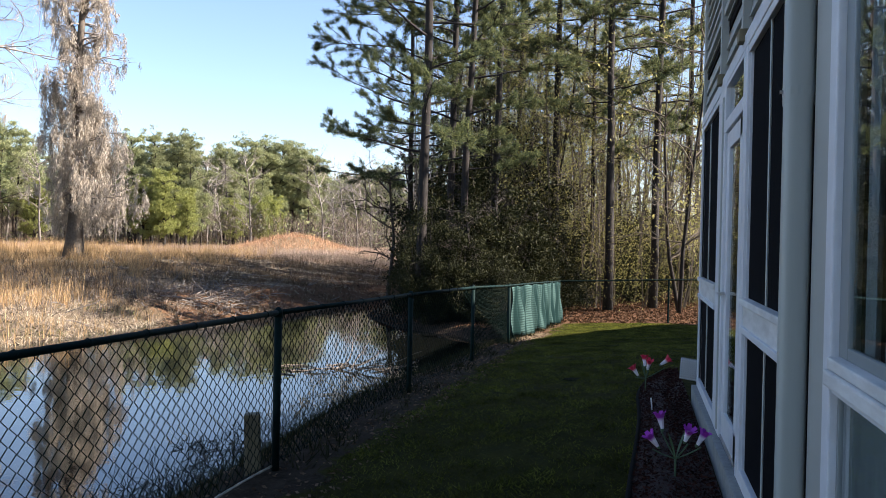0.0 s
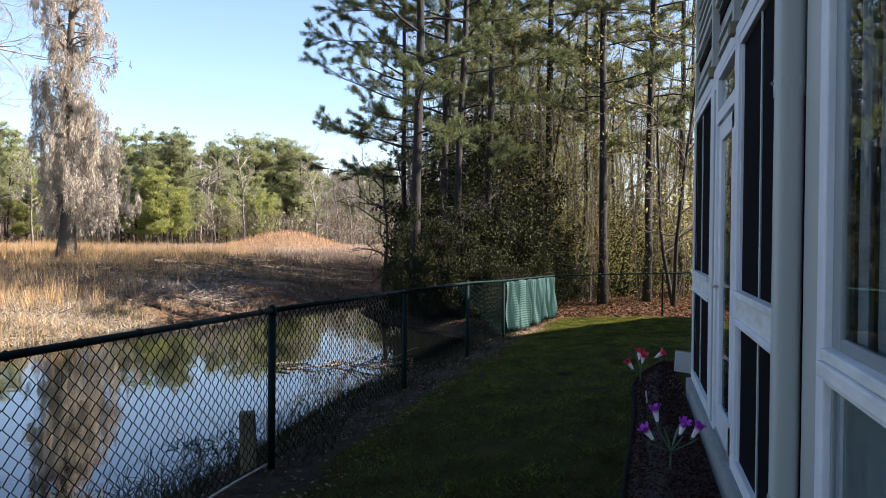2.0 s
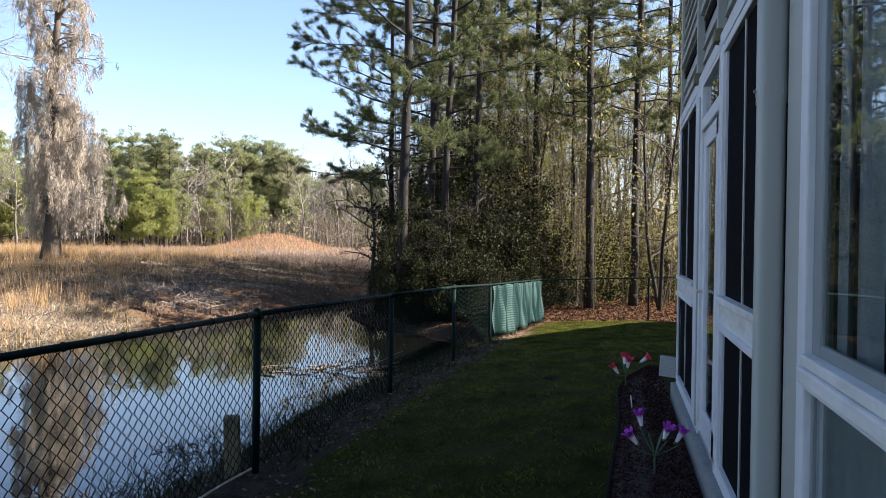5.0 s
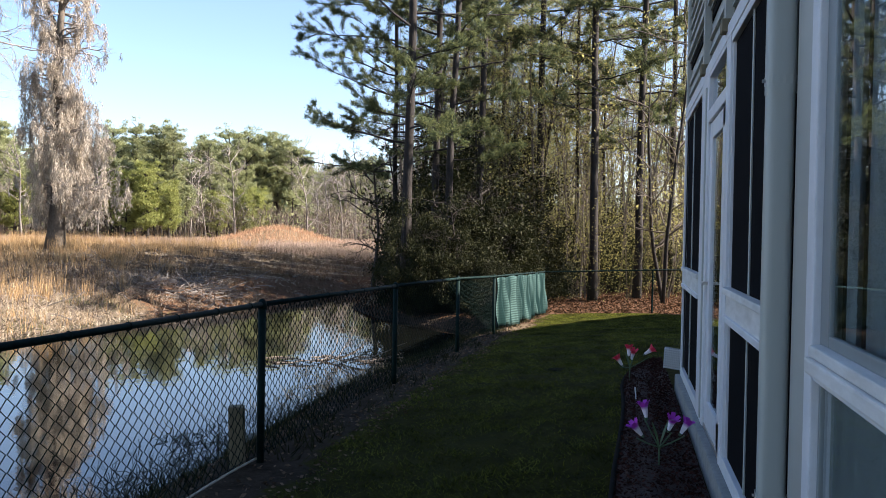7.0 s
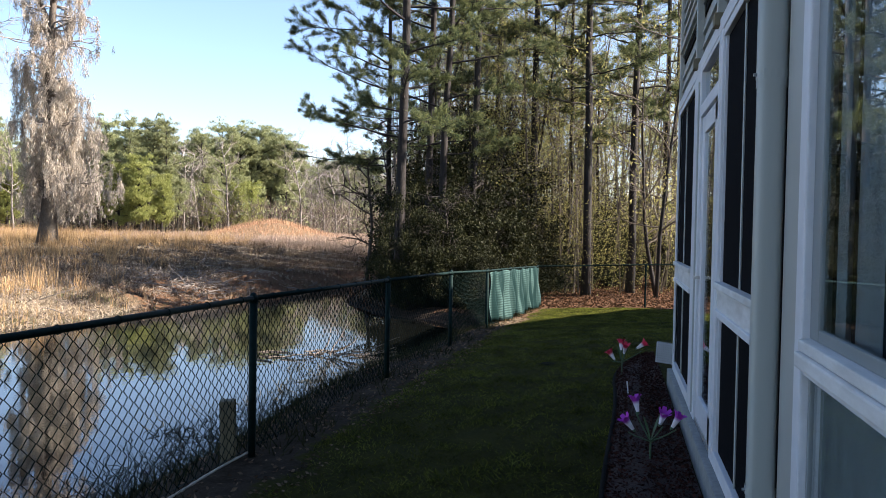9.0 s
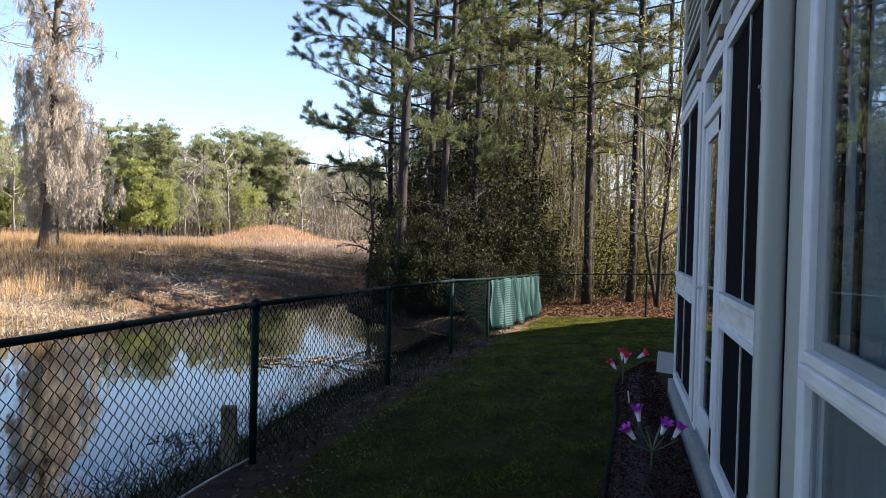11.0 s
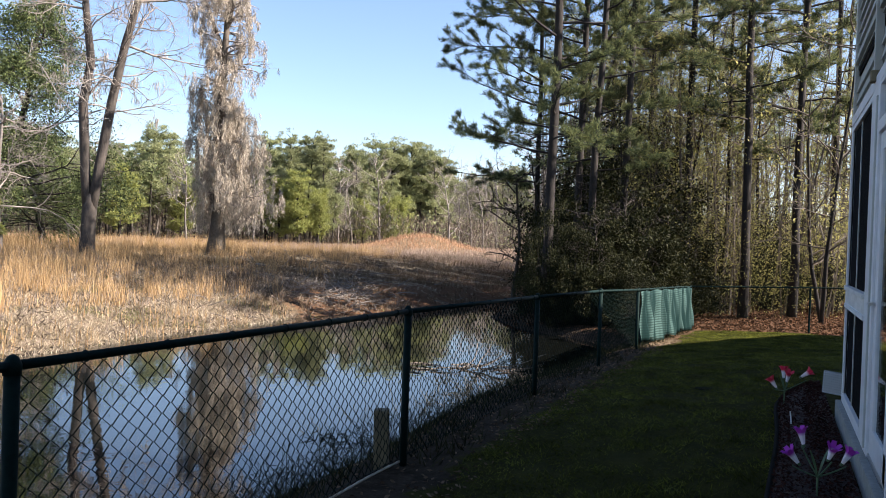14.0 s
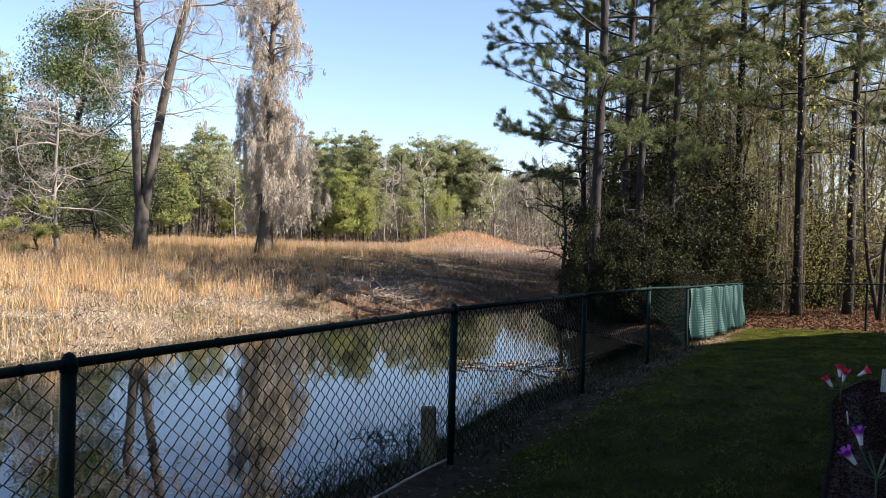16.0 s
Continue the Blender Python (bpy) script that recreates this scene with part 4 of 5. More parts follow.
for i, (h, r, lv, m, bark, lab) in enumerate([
        (6.5, 0.06, 3, M_EVERGREEN_SHADE, M_TWIG, "slender evergreen understorey tree with small leaves"), (5.0, 0.05, 3, M_BRIGHT_LEAF, M_TWIG, "yellow-green understorey tree, leaves coloured as sunlit"),
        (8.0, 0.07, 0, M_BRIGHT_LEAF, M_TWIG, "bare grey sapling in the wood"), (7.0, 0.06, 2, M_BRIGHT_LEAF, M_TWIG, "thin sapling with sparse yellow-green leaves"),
        (4.0, 0.05, 5, M_EVERGREEN_SHADE, M_TWIG, "dense evergreen shrub at the wood's edge, leaves coloured as in shade")]):
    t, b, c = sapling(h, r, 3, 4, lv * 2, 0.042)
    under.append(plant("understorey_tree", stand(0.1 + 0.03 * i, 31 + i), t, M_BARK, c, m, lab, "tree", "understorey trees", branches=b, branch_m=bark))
for i in range(36):
    u, d = rng.uniform(-0.03, 0.33), rng.uniform(27.5, 46) if i % 3 else rng.uniform(27, 33)
    if i % 5 in (0, 4):
        u = -0.02 + 0.4 * (u + 0.03)
    if u < 0.12 and d < 30:
        d += 4
    p = stand(u, d)
    copy_thing(under[i % 5], pose(*p, 0, 0, rng.uniform(0, 360)) @ Matrix.Scale(rng.uniform(0.8, 1.8), 4))


# slim stems of the wood, past counting
st = Geo()
for i in range(230):
    u, d = rng.uniform(-0.03, 0.33), rng.uniform(29, 46)
    x, y, z = stand(u, d)
    h = rng.uniform(5, 12)
    st.tube(bend((x, y, z - 0.2), (rng.normal() * 0.07, rng.normal() * 0.07, 1), h, 5, 0, 0.035), np.linspace(rng.uniform(0.022, 0.070), 0.012, 6), 5, False)
    for _ in range(5):
        a = rng.uniform(0, 2 * np.pi)
        st.tube(bend((x, y, z + h * rng.uniform(0.2, 0.8)), (math.cos(a), math.sin(a), rng.uniform(0.2, 0.9)), rng.uniform(0.6, 2.2), 4, 0, 0.2), [0.016, 0.013, 0.010, 0.007, 0.004], 3, False)
tagged(part("wood_stems", st, M_TWIG), "slim grey stems and saplings crowding the wood", "woods", kind="stuff")


def bush(radius, height, n, leaf, hollow=0.4):
    """An uneven shrub: stems and many small leaves in clumps."""
    t, c = Geo(), Geo()
    cl = []
    for i in range(int(24 + radius * 30)):
        a = rng.uniform(0, 2 * np.pi)
        rr = radius * math.sqrt(rng.uniform(0.02, 1))
        zz = height * rng.uniform(0.12, 1.0) * (1 - 0.55 * (rr / radius) ** 2)
        tip = np.array((rr * math.cos(a), rr * math.sin(a), zz))
        t.tube(bend((rng.normal() * 0.08, rng.normal() * 0.08, -0.1), tip + np.array((0, 0, 0.3)), np.linalg.norm(tip) + 0.1, 4, 0, 0.08), [0.028, 0.022, 0.016, 0.010, 0.004], 4, False)
        cl.append(tip)
    cl = np.array(cl)
    cc = cl[rng.integers(0, len(cl), n)] + rng.normal(size=(n, 3)) * np.array((0.14, 0.14, 0.11)) * (0.4 + radius * 0.35)
    c.leaves(cc[cc[:, 2] > 0.02], leaf)
    return t, c


# evergreen thicket under the pines, along the bank; its shade is in the leaf colour
thick = []
for i in range(4):
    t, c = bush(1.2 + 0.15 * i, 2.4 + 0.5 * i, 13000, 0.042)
    thick.append(plant("evergreen_shrub", stand(0.03 + 0.03 * i, 24.5 + 1.5 * i), t, M_BARK, c, M_EVERGREEN_SHADE, "evergreen shrub crowding the bank under pines, leaves coloured as in shade", "shrub", "thicket", crown_name="foliage"))
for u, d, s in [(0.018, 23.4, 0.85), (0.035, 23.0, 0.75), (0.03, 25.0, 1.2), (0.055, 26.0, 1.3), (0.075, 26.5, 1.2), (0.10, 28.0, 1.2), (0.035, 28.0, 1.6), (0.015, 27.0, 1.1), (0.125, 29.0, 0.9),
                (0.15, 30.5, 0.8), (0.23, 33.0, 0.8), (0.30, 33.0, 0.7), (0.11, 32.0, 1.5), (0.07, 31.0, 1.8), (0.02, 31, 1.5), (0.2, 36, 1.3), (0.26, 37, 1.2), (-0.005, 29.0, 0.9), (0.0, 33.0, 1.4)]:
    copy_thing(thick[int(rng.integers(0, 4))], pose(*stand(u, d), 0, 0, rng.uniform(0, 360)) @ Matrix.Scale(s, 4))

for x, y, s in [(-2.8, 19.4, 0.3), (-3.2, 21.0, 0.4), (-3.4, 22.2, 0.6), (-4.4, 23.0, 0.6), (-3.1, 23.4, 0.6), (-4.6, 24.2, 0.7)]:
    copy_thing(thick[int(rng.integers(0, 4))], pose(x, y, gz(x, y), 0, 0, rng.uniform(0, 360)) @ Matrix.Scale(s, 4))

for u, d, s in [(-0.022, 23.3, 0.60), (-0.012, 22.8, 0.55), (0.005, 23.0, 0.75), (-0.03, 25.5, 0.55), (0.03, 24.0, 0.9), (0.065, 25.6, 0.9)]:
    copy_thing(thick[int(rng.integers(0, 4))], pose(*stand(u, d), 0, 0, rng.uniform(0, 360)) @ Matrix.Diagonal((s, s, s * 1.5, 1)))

# sparse leaves among the stems, sunlight put into their colour, past counting
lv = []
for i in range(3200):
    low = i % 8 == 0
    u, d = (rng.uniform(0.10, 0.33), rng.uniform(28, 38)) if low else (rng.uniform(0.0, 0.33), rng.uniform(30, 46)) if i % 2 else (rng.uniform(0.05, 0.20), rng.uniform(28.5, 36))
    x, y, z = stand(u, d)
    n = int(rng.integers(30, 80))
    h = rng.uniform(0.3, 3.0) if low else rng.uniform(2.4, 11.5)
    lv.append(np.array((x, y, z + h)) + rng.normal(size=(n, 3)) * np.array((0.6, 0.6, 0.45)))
tagged(part("understorey_leaves", Geo().leaves(np.concatenate(lv), 0.034), M_BRIGHT_LEAF), "sparse yellow-green leaves among the wood's stems, coloured as sunlit", "leaves", kind="stuff")

# small bare tree on the bank
M_FORKTWIG = grained("dark_twig_bark", (0.016, 0.013, 0.010), (0.058, 0.046, 0.036), 12.0, 0.9)
t, b, c = sapling(5.2, 0.09, 4, 4, 0, spread=0.7, first=0.3)
bare_bank = plant("bare_bank_tree", stand(-0.070, 30.0), t, M_FORKTWIG, None, None, "small leafless tree leaning over the bank", "tree", branches=b, branch_m=M_FORKTWIG)

for u, d, s in [(0.03, 23.6, 0.6), (0.07, 26.0, 0.75), (0.12, 28.0, 0.7)]:
    copy_thing(bare_bank, pose(*stand(u, d), 0, 0, rng.uniform(0, 360)) @ Matrix.Scale(s, 4))

# ---- the forked bare tree, the mossy cypress and the trees by them ----

def bearing(deg, dist):
    a = radians(deg)
    x, y = math.sin(a) * dist, math.cos(a) * dist
    return (x, y, gz(x, y))


t, b, tips = Geo(), Geo(), []
t.tube([(0, 0, -0.4), (0.0, 0, 0.3), (0.02, 0, 1.2), (0.06, 0, 2.0), (0.10, 0, 2.6), (0.10, 0, 2.75)], [0.44, 0.33, 0.30, 0.30, 0.20, 0.02], 14)
la = np.array([(0.03, 0, 1.5), (-0.16, 0.1, 3.6), (-0.32, 0.1, 6.6), (-0.06, 0.2, 8.4), (-0.32, 0.2, 10.6), (-0.42, 0.3, 12.0), (-0.6, 0.4, 15.5)])
ra = np.array([(0.08, 0, 1.5), (0.36, -0.1, 3.6), (0.80, -0.2, 6.6), (1.28, -0.2, 9.2), (1.74, -0.3, 11.1), (2.0, -0.3, 12.5), (2.4, -0.2, 16.0)])
for p0_, d0_, l0_ in ((la[4], (-1, 0.1, 0.15), 2.2), (la[2], (0.7, 0, 0.8), 2.4), (ra[3], (0.8, 0.1, -0.15), 3.2), (ra[4], (0.8, 0, 0.1), 3.0), (ra[3], (0.6, 0.2, 0.5), 2.6)):
    limb(b, p0_, d0_, l0_, 0.060, 3, 0.6, 0.12, 0.0, 6, tips, 5)
for pth in (la, ra):
    t.tube(pth, [0.215, 0.205, 0.195, 0.172, 0.148, 0.12, 0.05], 10)
    for i in range(34):
        f = rng.uniform(1.6, 6.0)
        a = min(int(f), 5)
        p = pth[a] + (pth[a + 1] - pth[a]) * (f - a)
        an = rng.uniform(0, 2 * np.pi)
        limb(b, p, (math.cos(an), math.sin(an) * 0.8, rng.uniform(-0.1, 0.6)), rng.uniform(0.8, 3.0), 0.036, 3, 0.6, 0.24, 0.0, 5, tips, 4, 0.01)
mo = Geo()
for p, d in tips[::130]:
    mo.needles(np.repeat(p[None], 4, 0) + rng.normal(size=(4, 3)) * 0.05, np.tile((0, 0, -2.0), (4, 1)), 6, 0.4, 0.03, 0.25)
M_FORK = grained("dark_grey_bark", (0.024, 0.020, 0.017), (0.085, 0.070, 0.057), 8.0, 0.9, (1, 1, 0.4), 0.8, 0.03)
fork_root = plant("forked_tree", bearing(-45.7, 38.5), t, M_FORK, mo, M_MOSS, "tall leafless tree with forked grey trunk in dry grass", "tree", crown_name="moss", branches=b, branch_m=M_PALEBARK)

fork_root.rotation_euler[2] = radians(45.7)

t, b, c, tips = Geo(), Geo(), Geo(), []
zs = np.linspace(-0.3, 13.5, 12)
path = np.stack((0.02 * zs + 0.08 * np.sin(zs * 0.6), 0.0 * zs, zs), 1)
t.tube(path, np.interp(zs, [-0.3, 0.6, 2, 10, 13.5], [0.52, 0.40, 0.32, 0.16, 0.07]), 12)
fork = [bend(path[-3], (0.35, 0.1, 1), 4.5, 6, 0, 0.06, 0.02), bend(path[-4], (-0.5, 0, 1), 4.0, 6, 0, 0.08, 0.02)]
for f_ in fork:
    t.tube(f_, np.linspace(0.13, 0.03, 7), 7)
for i in range(135):
    z = rng.uniform(1.2, 14.5)
    p = np.array([np.interp(z, zs, path[:, j]) for j in range(3)])
    an = rng.uniform(0, 2 * np.pi)
    ln = np.interp(z, [1, 2.5, 5.6, 6.8, 9, 14.5], [1.1, 1.75, 1.75, 1.4, 1.3, 1.1]) * rng.uniform(0.5, 1.1) * (1 + 0.18 * math.cos(an - 0.65))
    limb(b, p, (math.cos(an), math.sin(an), 0.15), ln, 0.05, 2, 0.5, 0.18, 0.0, 5, tips, 4, 0.02)
for f_ in fork:
    for i in range(10):
        q = f_[rng.integers(1, 6)]
        an = rng.uniform(0, 2 * np.pi)
        limb(b, q, (math.cos(an), math.sin(an), 0.4), rng.uniform(0.7, 1.6), 0.03, 2, 0.6, 0.2, 0, 4, tips, 4)
tp = np.array([p for p, _ in tips])
keep = rng.uniform(size=len(tp)) < np.interp(tp[:, 2], [0, 6, 8.5, 12, 18], [0.70, 0.62, 0.34, 0.26, 0.14])
tp = tp[keep]
dens = np.interp(tp[:, 2], [0, 7, 9, 16], [1.0, 1.0, 0.6, 0.4])
strands = []
for p, dn in zip(tp, dens):
    m = int(rng.integers(1, 5))
    ln = rng.uniform(0.15, 1.5) * dn
    top = p + rng.normal(size=(m, 3)) * 0.07
    for q in top:
        nn = max(3, int(ln / 0.10))
        line = q[None] + np.stack((rng.normal(size=nn) * 0.03, rng.normal(size=nn) * 0.03, -np.arange(nn) * 0.10), 1)
        strands.append(line)
sv = np.concatenate(strands)
sv = sv[sv[:, 2] > 0.9 + rng.uniform(0, 1.3, len(sv))]
c.needles(sv, np.tile((0, 0, -1.6), (len(sv), 1)), 6, 0.17, 0.026, 0.50)
plant("mossy_cypress", bearing(-37.7, 41.0), t, M_TWIG, c, M_MOSS, "old cypress draped in grey hanging moss", "tree", crown_name="moss", branches=b, branch_m=M_PALEBARK)

# broad evergreen and pale bare tree left of the fork
t, b, c, tips = Geo(), Geo(), Geo(), []
tp_ = bend((0, 0, -0.3), (0.02, 0, 1), 13.0, 8, 0, 0.03)
t.tube(tp_, np.linspace(0.30, 0.05, 9), 9)
for i in range(46):
    f = 1.1 + 6.8 * rng.uniform() ** 1.35
    a = int(f)
    an = rng.uniform(0, 2 * np.pi)
    limb(b, tp_[a] + (tp_[a + 1] - tp_[a]) * (f - a), (math.cos(an), math.sin(an), rng.uniform(-0.1, 0.5)), np.interp(f, [1, 2.5, 4, 6, 8], [4.0, 4.4, 3.2, 2.4, 0.8]) * rng.uniform(0.5, 1.1), 0.07, 2, 0.6, 0.15, 0.0, 5, tips, 4)
tp = np.array([p for p, _ in tips])
c.leaves(np.repeat(tp, 84, 0) + rng.normal(size=(len(tp) * 84, 3)) * 0.36, 0.072)
oak = plant("evergreen_oak", bearing(-50.9, 47.0), t, M_BARK, c, M_OAK, "large dense dark evergreen tree behind dry grass", "tree", branches=b, branch_m=M_BARK)
copy_thing(oak, pose(*bearing(-48.2, 52.0), 0, 0, 130) @ Matrix.Diagonal((0.75, 0.75, 0.55, 1)))
copy_thing(oak, pose(*bearing(-55.2, 50.0), 0, 0, 230) @ Matrix.Diagonal((0.8, 0.8, 0.75, 1)))
t, b, tips = Geo(), Geo(), []
tp_ = bend((0, 0, -0.3), (-0.03, 0, 1), 6.8, 8, 0, 0.05)
t.tube(tp_, np.linspace(0.13, 0.03, 9), 8)
for i in range(26):
    f = rng.uniform(1.6, 7.9)
    a = int(f)
    an = rng.uniform(0, 2 * np.pi)
    limb(b, tp_[a] + (tp_[a + 1] - tp_[a]) * (f - a), (math.cos(an), math.sin(an), rng.uniform(-0.05, 0.35)), np.interp(f, [1, 3, 6, 8], [3.0, 3.2, 2.4, 1.0]) * rng.uniform(0.5, 1.1), 0.042, 3, 0.75, 0.28, 0.0, 5, tips, 5)
plant("pale_bare_tree", bearing(-50.6, 38.0), t, M_GREYBARK, None, None, "small pale leafless tree with spreading twigs", "tree", branches=b, branch_m=M_PALEBARK)
t, b, c = pine(2.3, 0.05, 0.25, 0.9, tufts=9, k=20, size=0.22, width=0.03, dead=0)
plant("young_pine", bearing(-51.9, 37.0), t, M_BARK, c, M_PINE_YOUNG, "bright green young pine in dry grass", "tree", branches=b)

# ---- far tree line across the field ----
def round_pine(height, r, first, reach):
    """A grown pine with a rounded crown of flat needle clumps on wandering boughs."""
    t, b, c = Geo(), Geo(), Geo()
    path = bend((0, 0, -0.3), (rng.normal() * 0.02, rng.normal() * 0.02, 1), height, 8, 0, 0.02)
    t.tube(path, np.linspace(r, r * 0.25, 9), 8)
    cs = []
    for i in range(34):
        f = (i + rng.uniform()) / 34
        z = first + (height - first) * f
        q = np.array([np.interp(z, path[:, 2], path[:, j]) for j in range(3)])
        a = i * 2.4 + rng.normal() * 0.4
        ln = reach * math.sqrt(max(0.04, 1 - (f * 1.2 - 0.3) ** 2 / 0.85)) * rng.uniform(0.35, 1.2)
        bough = bend(q, (math.cos(a), math.sin(a), 0.15 + 0.6 * f), ln, 5, 0.0, 0.16, 0.04)
        b.tube(bough, np.linspace(0.05, 0.012, 6), 4, False)
        for k in range(2 + int(ln * 2.2)):
            g = rng.uniform(0.45, 1.0) * 5
            j = min(int(g), 4)
            m = bough[j] + (bough[j + 1] - bough[j]) * (g - j) + rng.normal(size=3) * 0.22
            n = int(rng.integers(8, 20))
            cs.append(m + rng.normal(size=(n, 3)) * np.array((0.22, 0.22, 0.10)) * rng.uniform(0.6, 1.3))
    cs = np.concatenate(cs)
    c.needles(cs, np.tile((0, 0, 0.6), (len(cs), 1)), 11, 0.20, 0.042, 0.9)
    return t, b, c



far_kinds, FAR_H = [], []
for i in range(5):
    young = i == 4
    h = 6.0 if young else rng.uniform(10.0, 12.0)
    t, b, c = round_pine(h, 0.15, 1.0 if young else h * rng.uniform(0.25, 0.48), 1.7 if young else rng.uniform(2.1, 2.8))
    FAR_H.append(float(np.percentile(np.concatenate(c.v)[:, 2], 99.7)))
    far_kinds.append(plant("far_pine", bearing(-25 - 2 * i, 104 + 4 * i), t, M_BARK, c, M_PINE_YOUNG if young else M_PINE_HAZE, "yellow-green pine at the field's edge" if young else "tall pine in the tree line beyond the field", "tree", "far pines", branches=b, branch_m=M_BARK))
bare_kinds, BARE_H = [], []
for i in range(3):
    t, b, c = sapling(12.0, 0.16, 3, 4, 0, spread=0.55, first=0.15)
    BARE_H.append(float(np.concatenate(b.v)[:, 2].max()))
    bare_kinds.append(plant("far_bare_tree", bearing(-30 - 4 * i, 112), t, M_GREYBARK, None, None, "grey leafless tree in the far tree line", "tree", "far bare trees", branches=b, branch_m=M_PALEBARK))


def far_copy(kind, deg, dist, height, own):
    return copy_thing(kind, pose(*bearing(deg, dist), 0, 0, rng.uniform(0, 360)) @ Matrix.Scale(height / own, 4))


for deg, dist, h, young in [(-34.0, 86, 12.2, 0), (-33.0, 88, 12.6, 0), (-31.8, 85, 12.3, 0), (-30.6, 84, 11.6, 0), (-33.5, 80, 8.5, 1), (-32.2, 79, 9.5, 1), (-30.9, 80, 7.5, 1), (-28.2, 96, 12.6, 0),
                            (-27.1, 100, 14.0, 0), (-26.1, 102, 14.4, 0), (-24.9, 104, 14.4, 0), (-23.9, 106, 14.2, 0), (-22.8, 104, 13.0, 0), (-27.8, 90, 7.0, 1), (-26.0, 92, 7.5, 1), (-25.0, 95, 8.0, 1),
                            (-42.0, 84, 12.0, 0), (-41.0, 86, 11.4, 0), (-43.8, 82, 9.5, 1), (-44.6, 84, 10.2, 0), (-40.0, 84, 8.0, 1), (-54.6, 60, 13.0, 0), (-53.0, 74, 11.0, 0), (-56.0, 70, 12, 0), (-49.0, 85, 10.5, 0), (-47.6, 88, 11.0, 0)]:
    q_ = 4 if young else int(rng.integers(0, 4))
    far_copy(far_kinds[q_], deg, dist, h * (0.76 if young else 0.95), FAR_H[q_])
    if deg > -45:
        q_ = int(rng.integers(0, 4))
        far_copy(far_kinds[q_], deg + rng.uniform(-0.6, 0.6), dist + 9, h * rng.uniform(0.80, 0.95), FAR_H[q_])
        q_ = int(rng.integers(0, 4))
        far_copy(far_kinds[q_], deg + rng.uniform(-0.9, 0.9), dist + 14, h * rng.uniform(0.88, 1.03), FAR_H[q_])
        for back in (5, 18):
            q_ = int(rng.integers(0, 4))
            far_copy(far_kinds[q_], deg + rng.uniform(-1.2, 1.2), dist + back, h * rng.uniform(0.62, 0.92), FAR_H[q_])
for i in range(16):
    q_ = int(rng.integers(0, 3))
    copy_thing(bare_kinds[q_], pose(*stand(rng.uniform(-0.05, 0.33), rng.uniform(44, 58)), 0, 0, rng.uniform(0, 360)) @ Matrix.Scale(rng.uniform(0.6, 1.05), 4))
for deg in (-45.5, -43.0, -41.5, -39.6, -38.8, -37.0, -36.2, -35.2, -29.5, -28.9, -28.5, -21.8, -21.0, -20.2, -19.4, -18.4, -46.5, -48.3, -34.6, -50.0, -51.5, -26.6):
    q_ = int(rng.integers(0, 3))
    far_copy(bare_kinds[q_], deg, rng.uniform(80, 96), rng.uniform(8.5, 11.5), BARE_H[q_])
for i in range(190):
    deg, dist = -66 + 52 * (i + rng.uniform()) / 190, rng.uniform(106, 140)
    if rng.uniform() < (0.62 if deg > -36 else 0.42):
        q_ = int(rng.integers(0, 4))
        far_copy(far_kinds[q_], deg, dist, rng.uniform(9.0, 12.5), FAR_H[q_])
    else:
        q_ = int(rng.integers(0, 3))
        far_copy(bare_kinds[q_], deg, dist, rng.uniform(9, 13), BARE_H[q_])

# woods beyond, too far to tell tree from tree
wt, wl, wb = Geo(), Geo(), Geo()
for i in range(560):
    a = rng.uniform(-80, -15)
    d = rng.uniform(135, 200)
    x, y, z = bearing(a, d)
    h = rng.uniform(8, 14)
    wt.tube([(x, y, z - 0.3), (x + rng.normal() * 0.3, y, z + h)], [0.18, 0.05], 5, False)
    if i % 2:
        n_ = 120
        cc = np.stack((x + rng.normal(size=n_) * 1.5, y + rng.normal(size=n_) * 1.5, z + h * rng.uniform(0.15, 1.02, n_)), 1)
        wl.leaves(cc, 0.42, 0.2)
    else:
        n_ = 90
        cc = np.stack((x + rng.normal(size=n_) * 1.3, y + rng.normal(size=n_) * 1.3, z + h * rng.uniform(0.0, 0.9, n_)), 1)
        wb.needles(cc, np.tile((0, 0, 1.2), (n_, 1)), 2, 1.3, 0.05, 0.5)
for i in range(6200):
    a = rng.uniform(-75, 6)
    d = rng.uniform(84, 150) if a < -15 else rng.uniform(40, 70)
    x, y, z = bearing(a, d)
    if i % 5 == 0:
        wl.leaves(np.stack((x + rng.normal(size=14) * 0.7, y + rng.normal(size=14) * 0.7, z + rng.uniform(0.1, 4.2, 14)), 1), 0.20)
    else:
        cc = np.stack((x + rng.normal(size=12) * 0.8, y + rng.normal(size=12) * 0.8, z + rng.uniform(-0.1, 3.2, 12)), 1)
        wb.needles(cc, np.tile((0, 0, 1.3), (12, 1)), 2, 1.1, 0.035, 0.5)
tagged(part("far_wood_trunks", wt, M_GREYBARK), "distant tree trunks of the woods", "woods", kind="stuff")
tagged(part("far_wood_foliage", wl, M_PINE_HAZE), "distant olive foliage of the woods", "woods", kind="stuff")
M_SCRUB = leafy("dry_scrub", (0.100, 0.080, 0.062), (0.260, 0.210, 0.165), 0.1, 0.9)
tagged(part("far_scrub", wb, M_SCRUB), "leafless grey-brown scrub under the far trees", "scrub", kind="stuff")

# ---- grasses and litter ----


def scatter(n, lo, hi, keep):
    x, y = rng.uniform(lo[0], hi[0], n), rng.uniform(lo[1], hi[1], n)
    k_ = keep(x, y)
    x, y = x[k_], y[k_]
    return np.stack((x, y, ground_z(x, y)), 1)


